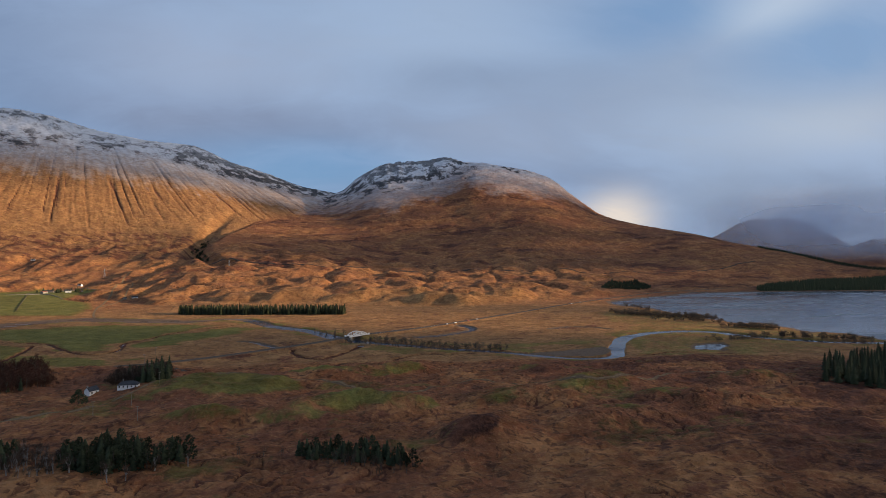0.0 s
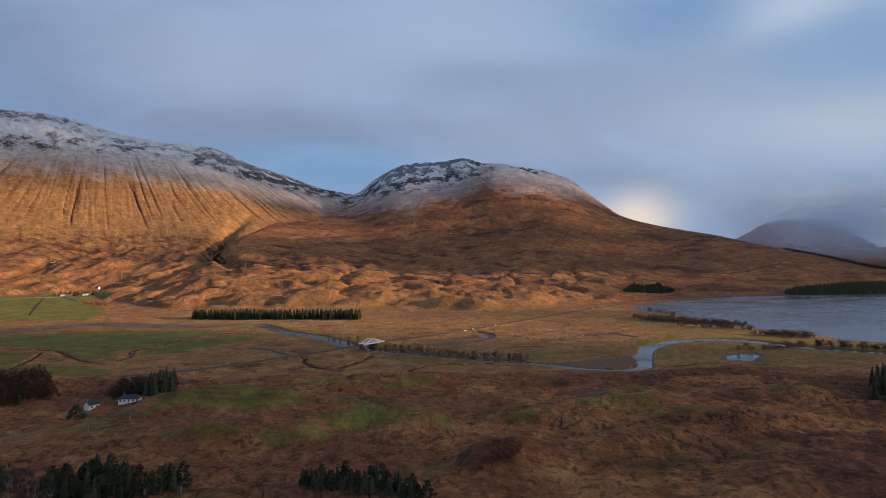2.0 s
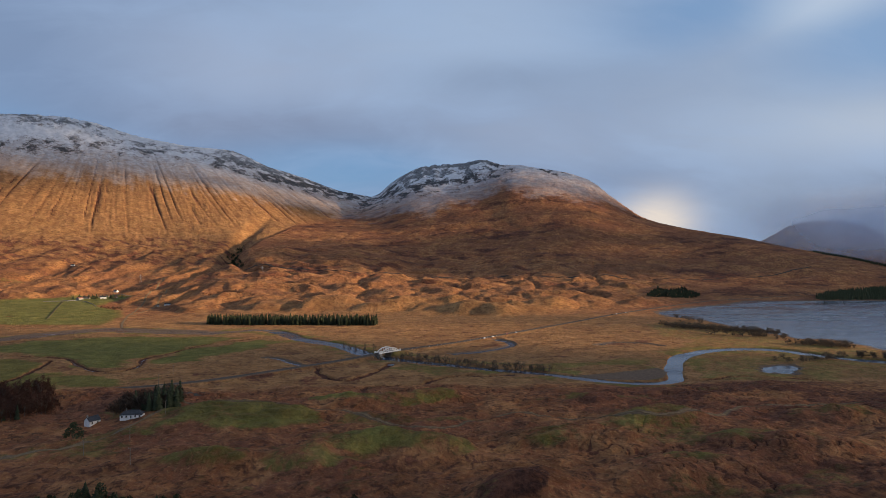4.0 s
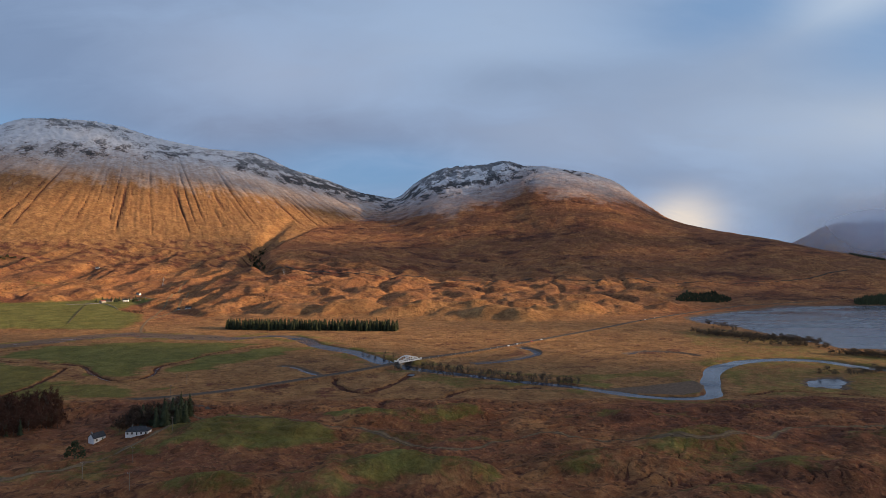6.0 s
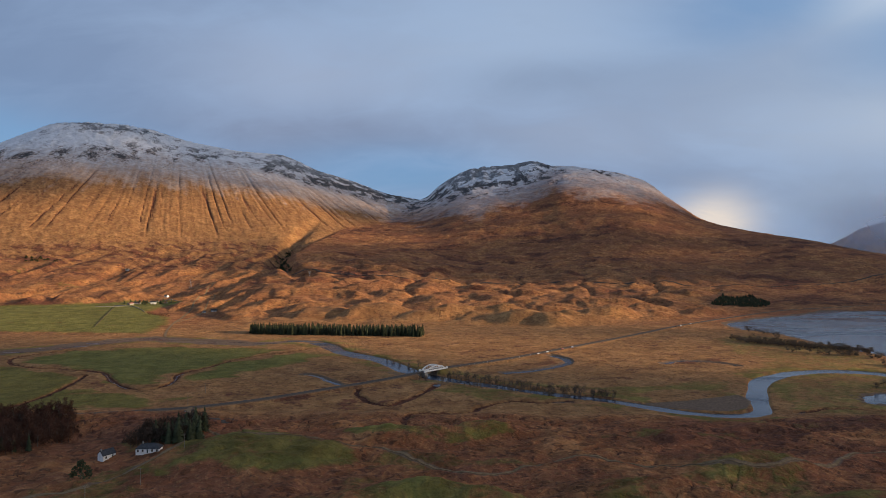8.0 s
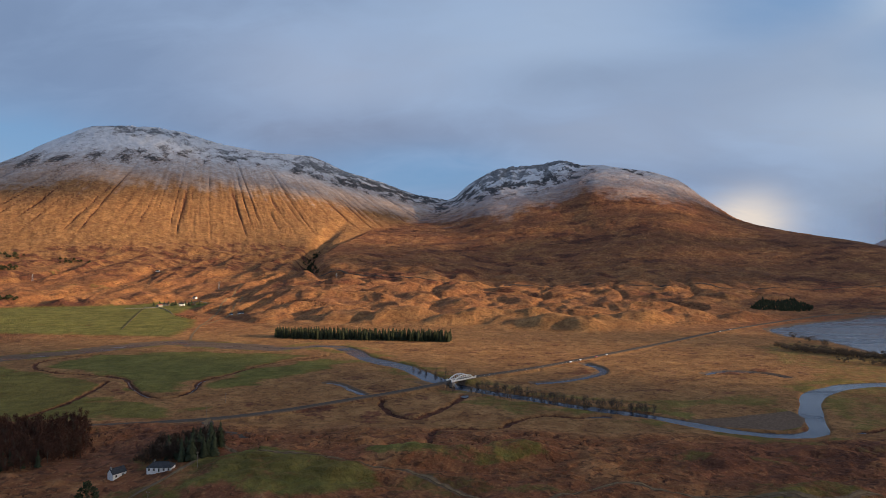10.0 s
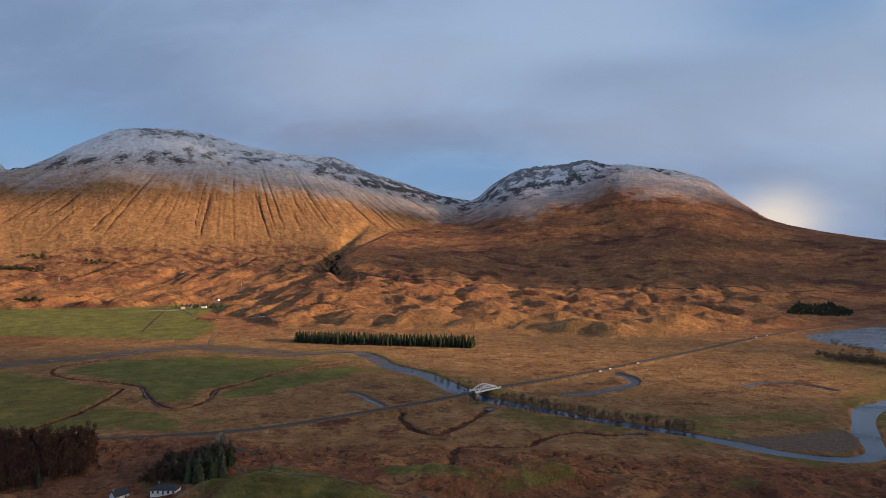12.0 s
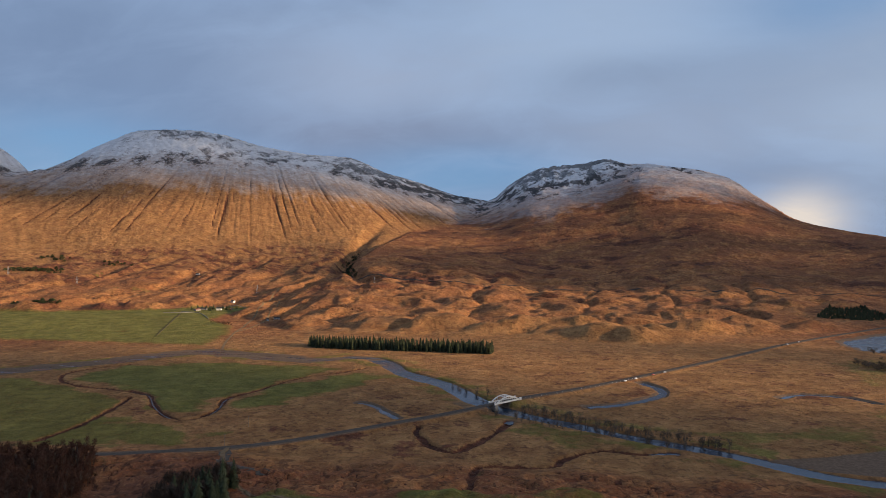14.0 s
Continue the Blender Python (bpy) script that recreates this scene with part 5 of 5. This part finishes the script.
dark = [conifer("conifer", 7.0 + i, 8.5, 20 + i, M_SPRUCE, "dark conifer in a small hillside copse") for i in range(3)]
scatter(dark, fill([(650, 1606), (720, 1596), (810, 1625), (860, 1720), (840, 1780), (745, 1745), (700, 1680)], 9.0, 5), 6, 0.8, 1.15, G)
G = "firs of the lochside wood"
near = [conifer("fir", 17.0 + i, 7.4 + 0.3 * i, 30 + i, M_SPRUCE, "tall dark fir at the edge of a wood") for i in range(4)]
scatter(near, fill([(386, 362), (378, 378), (396, 408), (440, 440), (545, 490), (565, 440), (540, 370), (470, 330), (410, 346)], 8.6, 7), 8, 0.85, 1.12, G)
G = "bare larches of the roadside wood"
larch = [bare_tree("larch", 13.0 + i, 6.5, 40 + i, M_BARK, M_LARCH, "leafless russet larch in a roadside wood", twigs=400, thick=0.024) for i in range(3)]
scatter(larch, fill([(-302, 398), (-283, 425), (-279, 448), (-317, 512), (-370, 520), (-420, 480), (-390, 410)], 6.3, 9), 10, 0.8, 1.15, G)
G = "spruces of the roadside wood"
edge = [conifer("spruce", 11.0 + i, 4.6, 50 + i, M_PINE, "dark green spruce among bare larches") for i in range(2)]
scatter(edge, fill([(-306, 392), (-286, 415), (-296, 420), (-340, 415), (-400, 405)], 7.0, 11), 12, 0.75, 1.05, G)
G = "pines of the moorland thicket"
scots = [pine("pine", 11.0 + 1.2 * i, 8.0, 60 + i, M_PINE, "bushy dark green pine on the moor") for i in range(2)] + [conifer("spruce", 10.5 + 1.5 * i, 6.4, 64 + i, M_PINE, "bushy dark green spruce on the moor", whorls=13, n=10) for i in range(2)]
scatter(scots, fill([(-165, 216), (-140, 212), (-126, 222), (-127, 240), (-150, 254), (-172, 246)], 4.8, 13) + fill([(-124, 222), (-108, 228), (-102, 240), (-116, 244)], 4.4, 14) + fill([(-240, 236), (-196, 226), (-190, 236), (-204, 262), (-240, 266)], 6.6, 15), 16, 0.75, 1.1, G)
G = "birches of the moorland thicket"
birch = [bare_tree("birch", 9.0 + i, 5.0, 70 + i, M_BIRCH, M_TWIG, "bare purple-brown birch with a pale stem", stems=2, twigs=420) for i in range(3)]
scatter(birch, fill([(-200, 222), (-168, 208), (-150, 206), (-165, 226), (-178, 250), (-206, 262)], 6.2, 17) + [(-136, 207), (-129, 209), (-118, 219), (-104, 226)], 18, 0.7, 1.05, G)
G = "pines of the heather copse"
small = [pine("pine", 8.6, 6.4, 80, M_PINE, "small dark pine in the heather")] + [conifer("spruce", 8.0 + 1.6 * i, 5.0, 84 + i, M_PINE, "small dark spruce in the heather", whorls=12, n=9) for i in range(2)]
scatter(small, fill([(-54, 238), (-44, 228), (-18, 222), (2, 214), (14, 212), (10, 222), (-12, 238), (-36, 246)], 4.2, 19), 20, 0.75, 1.15, G)
G = "birches of the heather copse"
wisp = [bare_tree("birch", 6.6 + i, 4.0, 90 + i, M_BARK, M_TWIG, "leafless brown birch in the heather", stems=2, twigs=170) for i in range(2)]
scatter(wisp, fill([(-44, 224), (-18, 212), (8, 203), (18, 208), (-14, 220), (-38, 230)], 5.2, 21) + fill([(-84, 238), (-56, 230), (-54, 240), (-80, 248)], 8, 22), 23, 0.6, 1.05, G)
G = "trees round the cottages"
yard = [conifer("cypress", 19.0, 8.2, 100, M_PINE, "tall dark conifer sheltering a cottage"), conifer("cypress", 15.0, 7.4, 101, M_PINE, "tall dark conifer sheltering a cottage")]
scatter(yard, [(-192, 428), (-196, 432), (-187, 434), (-190, 440), (-183, 441), (-198, 436), (-193, 442), (-204, 444), (-190, 450), (-201, 454), (-195, 462), (-209, 448), (-214, 440), (-187, 440), (-199, 428), (-204, 433), (-192, 456), (-186, 446), (-206, 458), (-198, 470), (-190, 466)], 24, 0.75, 1.1, G)
shelter = [bare_tree("ash_tree", 12.5 + i, 9.0, 110 + i, M_BARK, M_TWIG, "leafless dark tree beside the cottages", twigs=560, thick=0.018) for i in range(2)]
scatter(shelter, fill([(-224, 424), (-206, 426), (-190, 436), (-190, 470), (-208, 488), (-232, 462)], 6.4, 25), 26, 0.7, 1.05, G)
yew = pine("yew", 11.0, 10.0, 102, M_PINE, "round dark evergreen in front of the cottages", G)
yew.matrix_basis = pose(-223, 369, height(-223, 369))
G = "trees round the farm"
yard = [conifer("cypress", 11.0 + i, 8.5, 104 + i, M_PINE, "dark conifer beside the farm buildings") for i in range(2)]
scatter(yard, [(-900, 1664), (-893, 1672), (-868, 1674), (-858, 1668), (-842, 1660), (-812, 1652), (-806, 1648), (-850, 1630), (-842, 1626), (-905, 1640), (-800, 1690), (-830, 1702), (-888, 1660), (-876, 1664), (-882, 1672), (-864, 1660), (-870, 1682), (-896, 1654), (-838, 1684), (-846, 1676), (-820, 1690)], 49, 0.7, 1.1, G)
G = "alders along the river"
alder = [bare_tree("alder", 6.5 + 0.8 * i, 5.0, 120 + i, M_BARK, M_TWIG_GREY, "leafless alder on the river bank", stems=2, twigs=230, thick=0.010) for i in range(4)]
scatter(alder, along_line([(-50, 752), (-70, 785), (-95, 812)], 6, 4, 27) + along_line([(-12, 708), (25, 686), (70, 656), (112, 632), (150, 610)], 1.8, 4.2, 28) + along_line([(-40, 690), (-20, 676), (60, 634), (110, 606)], 5, 3.0, 29), 30, 0.6, 1.3, G)
G = "willows of the delta"
willow = [bare_tree("willow", 7.5 + i, 8.5, 130 + i, M_BARK, M_TWIG_GREY, "leafless brown willow on the loch shore", stems=2, twigs=340) for i in range(3)]
scatter(willow, fill([(450, 1045), (500, 1003), (560, 950), (604, 905), (585, 893), (520, 930), (455, 985)], 6.8, 31) + along_line([(480, 900), (540, 870), (575, 850)], 5, 8, 32) + fill([(535, 800), (560, 780), (600, 745), (606, 770), (570, 800)], 6, 33)
        + along_line([(548, 690), (580, 668), (615, 645), (650, 632)], 3.2, 5, 34) + along_line([(440, 660), (500, 668), (530, 690)], 6, 4, 35) + along_line([(520, 1060), (548, 1100), (528, 1150)], 9, 8, 36), 37, 0.55, 1.2, G)
G = "scrub on the moraine"
scrub = [pine("pine", 9.0 + i, 12.0, 140 + i, M_PINE, "green pine scrub on the moraine slope") for i in range(3)]
scatter(scrub, fill([(-1760, 1915), (-1640, 1935), (-1560, 1970), (-1600, 2000), (-1700, 1980)], 15, 38) + fill([(-1540, 2100), (-1420, 2115), (-1400, 2150), (-1540, 2140)], 17, 39, keep=0.7)
        + fill([(-1760, 2090), (-1640, 2100), (-1640, 2140), (-1800, 2130)], 18, 40, keep=0.7) + fill([(-1400, 1580), (-1262, 1578), (-1250, 1600), (-1400, 1615)], 12, 41), 42, 0.6, 1.1, G)
G = "pines of the ravine"
glen_pine = [pine("pine", 10.0 + 2 * i, 9.0, 160 + i, M_PINE, "dark pine in the ravine of the burn") for i in range(2)]
scatter(glen_pine, along_line([(-600, 2150), (-640, 2240), (-694, 2390), (-722, 2500), (-740, 2640)], 7, 12, 61), 62, 0.7, 1.15, G)
G = "birches below the ravine"
belt = [bare_tree("birch", 8.0 + i, 7.0, 150 + i, M_BARK, M_LARCH, "leafless russet birch on the moraine", twigs=200) for i in range(2)]
scatter(belt, fill([(-530, 1520), (-400, 1450), (-380, 1475), (-500, 1560)], 11, 43) + fill([(-700, 1362), (-655, 1342), (-640, 1360), (-690, 1380)], 9, 44) + [(-800, 1655), (-795, 1640), (-860, 1632), (-845, 1640)], 45, 0.7, 1.1, G)
forest("forest", fill([(1150, 1606), (1300, 1604), (1560, 1612), (1900, 1660), (2050, 1900), (1700, 1900), (1450, 1820), (1270, 1740), (1170, 1650)], 8, 46), 11, 17, 47, "dark spruce forest on the far shore of the loch", M_SPRUCE)
belt_az = [(35.0 + 0.055 * i, k) for i in range(190) for k in range(3)]
forest("forest", [(math.sin(radians(a)) * (float(table(CREST_MID, a)) - 70 + 16 * k + 8 * math.sin(i * 1.7)), math.cos(radians(a)) * (float(table(CREST_MID, a)) - 70 + 16 * k)) for i, (a, k) in enumerate(belt_az)], 7, 11, 48,
       "dark plantation along the low shoulder of the hill", M_SPRUCE)


# ---- poles, pylons, cars ----
def power_pole():
    p = thing("power_pole", "grey weathered timber power pole with a crossarm", "pole", "power poles")
    bm = bmesh.new()
    tube(bm, (0, 0, -1), (0, 0, 9.5), 0.19, 0.13, 8)
    part("post", bm, M_WOOD, p)
    bm = bmesh.new()
    box(bm, 0, 0, 9.1, 2.0, 0.14, 0.16, 0.02)
    part("crossarm", bm, M_WOOD, p)
    for x in (-0.85, 0, 0.85):
        bm = bmesh.new()
        tube(bm, (x, 0, 9.15), (x, 0, 9.5), 0.07, 0.05, 6)
        part("insulator", bm, M_STEEL, p)
    return p


pole = power_pole()
spots = [(-183, 361), (-181, 413), (-215, 491), (-245, 560), (-160, 310), (-196, 330), (-254, 620)]
for i, (q, z) in enumerate(zip(spots, heights(spots))):
    (pole if i == 0 else copy_thing(pole, Matrix())).matrix_basis = pose(q[0], q[1], z, 0, 0, 20 * (i % 3))


def pylon():
    p = thing("pylon", "grey steel lattice pylon on the moraine", "pylon", "pylons")
    corner = lambda k, z: Vector(((-1, 1, 1, -1)[k], (-1, -1, 1, 1)[k], 0)) * (2.6 - 2.1 * min(1, z / 22)) + Vector((0, 0, z))
    levels = [-1, 5, 10, 14.5, 18.5, 22, 27]
    for k in range(4):
        bm = bmesh.new()
        for a, b in zip(levels, levels[1:]):
            tube(bm, corner(k, a), corner(k, b), 0.16, 0.14, 4)
        part("leg", bm, M_STEEL, p)
    bm = bmesh.new()
    for a, b in zip(levels, levels[1:]):
        for k in range(4):
            tube(bm, corner(k, a), corner((k + 1) % 4, b), 0.08, 0.08, 3)
            tube(bm, corner((k + 1) % 4, a), corner(k, b), 0.08, 0.08, 3)
    part("bracing", bm, M_STEEL, p)
    for z, w in ((18.5, 4.2), (22, 5.2), (25.5, 3.8)):
        bm = bmesh.new()
        for s in (-1, 1):
            tube(bm, (0, 0, z + 1.0), (s * w, 0, z), 0.11, 0.08, 4)
            tube(bm, (0, 0, z), (s * w, 0, z), 0.11, 0.08, 4)
            tube(bm, (s * w, 0, z), (s * w, 0, z - 1.4), 0.1, 0.07, 5)
        part("crossarm", bm, M_STEEL, p)
    return p


mast = pylon()
spots = [(-860, 1945), (-1449, 1889), (-1690, 1880), (-470, 1920)]
for i, (q, z) in enumerate(zip(spots, heights(spots))):
    (mast if i == 0 else copy_thing(mast, Matrix())).matrix_basis = pose(q[0], q[1], z, 0, 0, 15)


def car(paint, label):
    c = thing("car", label, "car", "cars on the road")
    bm = bmesh.new()
    prof = [(-2.1, 0.35), (2.1, 0.35), (2.15, 0.75), (1.3, 0.95), (0.6, 1.45), (-1.3, 1.48), (-2.0, 1.0), (-2.15, 0.7)]
    sides = [[bm.verts.new((x, y * (1.0 if z < 1.0 else 0.82), z)) for x, z in prof] for y in (-0.88, 0.88)]
    bm.faces.new(sides[0]), bm.faces.new(sides[1][::-1])
    for i in range(len(prof)):
        j = (i + 1) % len(prof)
        bm.faces.new((sides[0][j], sides[0][i], sides[1][i], sides[1][j]))
    bmesh.ops.recalc_face_normals(bm, faces=bm.faces)
    part("body", bm, paint, c)
    bm = bmesh.new()
    box(bm, -0.35, 0, 1.2, 2.3, 1.60, 0.36, 0.08)
    part("window_band", bm, M_GLASS, c, "dark car windows")
    for x in (-1.3, 1.3):
        for y in (-0.84, 0.84):
            bm = bmesh.new()
            tube(bm, (x, y - 0.1, 0.33), (x, y + 0.1, 0.33), 0.33, 0.33, 12)
            w = part("wheel", bm, M_TYRE, c)
            bm = bmesh.new()
            tube(bm, (x, y - 0.11, 0.33), (x, y + 0.11, 0.33), 0.19, 0.19, 8)
            part("rim", bm, M_STEEL, w)
    return c


for k, (x, y, name) in enumerate(((109, 861, "white"), (124, 878, "white"), (150, 906, "red"), (168, 925, "silver"), (432, 1214, "white"), (464, 1248, "silver"), (417, 1198, "black"))):
    _, al = line_distance(np.array([float(x)]), np.array([float(y)]), ROAD)
    one = car({"white": M_CAR[0], "silver": M_CAR[1], "red": M_CAR[2], "black": M_CAR[3]}[name], f"{name} car driving along the valley road")
    one.matrix_basis = pose(x + 1.1, y - 1.1, float(ROAD_LEVEL(al)[0]) + 0.02, 0, 0, math.degrees(math.atan2(97, 90)))


def marker_post():
    p = thing("marker_post", "white roadside marker post", "post", "marker posts")
    bm = bmesh.new()
    box(bm, 0, 0, 0.35, 0.18, 0.10, 1.5, 0.02)
    part("stem", bm, M_LINE, p)
    bm = bmesh.new()
    box(bm, 0, 0, 0.95, 0.19, 0.11, 0.18, 0.01)
    part("reflector", bm, M_CAR[2], p)
    return p


stake = marker_post()
first = True
for i in range(0, 26):
    s = BRIDGE_ALONG + 26 + 8.0 * i
    run = 0.0
    for p, q in zip(ROAD, ROAD[1:]):
        step = math.hypot(q[0] - p[0], q[1] - p[1])
        if run + step >= s:
            f = (s - run) / step
            x, y = p[0] + (q[0] - p[0]) * f, p[1] + (q[1] - p[1]) * f
            nx, ny = (q[1] - p[1]) / step, -(q[0] - p[0]) / step
            m = pose(x + nx * 4.2, y + ny * 4.2, float(ROAD_LEVEL(np.array([s]))[0]), 0, 0, 45)
            if first:
                stake.matrix_basis, first = m, False
            else:
                copy_thing(stake, m)
            break
        run += step


# ---- farm walls ----
def stone_wall(line, label, stone=M_STONE):
    """Dry stone wall: two battered faces and a row of cope stones, following the ground."""
    pts = curve_through(line, 9.0)
    z = heights(pts)
    w = thing("stone_wall", label, "wall", kind="structure")
    rnd = random.Random(len(pts))
    prof = ((-0.5, -0.8), (0.5, -0.8), (0.28, 1.0), (-0.28, 1.0))
    bm, rings = bmesh.new(), []
    for i, p in enumerate(pts):
        q = pts[min(i + 1, len(pts) - 1)]
        o = pts[max(i - 1, 0)]
        d = Vector((q[0] - o[0], q[1] - o[1], 0)).normalized()
        side = Vector((d.y, -d.x, 0))
        rings.append([bm.verts.new(Vector((p[0], p[1], z[i] + b + rnd.uniform(-0.1, 0.1))) + side * a) for a, b in prof])
    for p, q in zip(rings, rings[1:]):
        for i in range(4):
            bm.faces.new((p[i], p[(i + 1) % 4], q[(i + 1) % 4], q[i]))
    bmesh.ops.recalc_face_normals(bm, faces=bm.faces)
    part("wall_body", bm, stone, w)
    bm = bmesh.new()
    for i, (p, q) in enumerate(zip(pts, pts[1:])):
        for k in range(5):
            f = (k + 0.5) / 5
            box(bm, p[0] + (q[0] - p[0]) * f, p[1] + (q[1] - p[1]) * f, z[i] + (z[i + 1] - z[i]) * f + 1.1, 1.3, 0.55, rnd.uniform(0.2, 0.4), 0.0, math.atan2(q[1] - p[1], q[0] - p[0]) + rnd.uniform(-0.2, 0.2))
    tagged(part("cope_stones", bm, stone, w), kind="stuff")
    return w


stone_wall([(-905, 1590), (-840, 1560), (-790, 1500), (-745, 1440)], "grey dry stone wall along the farm field")
stone_wall([(-880, 1690), (-830, 1712), (-780, 1700)], "grey dry stone wall behind the farmyard")
stone_wall([(-703, 1172), (-760, 1292), (-820, 1420), (-874, 1536)], "dark mossy dry stone dyke between two fields", M_BALLAST)
stone_wall([(-930, 1548), (-890, 1556), (-862, 1572)], "pale dry stone wall beside the farm barn")
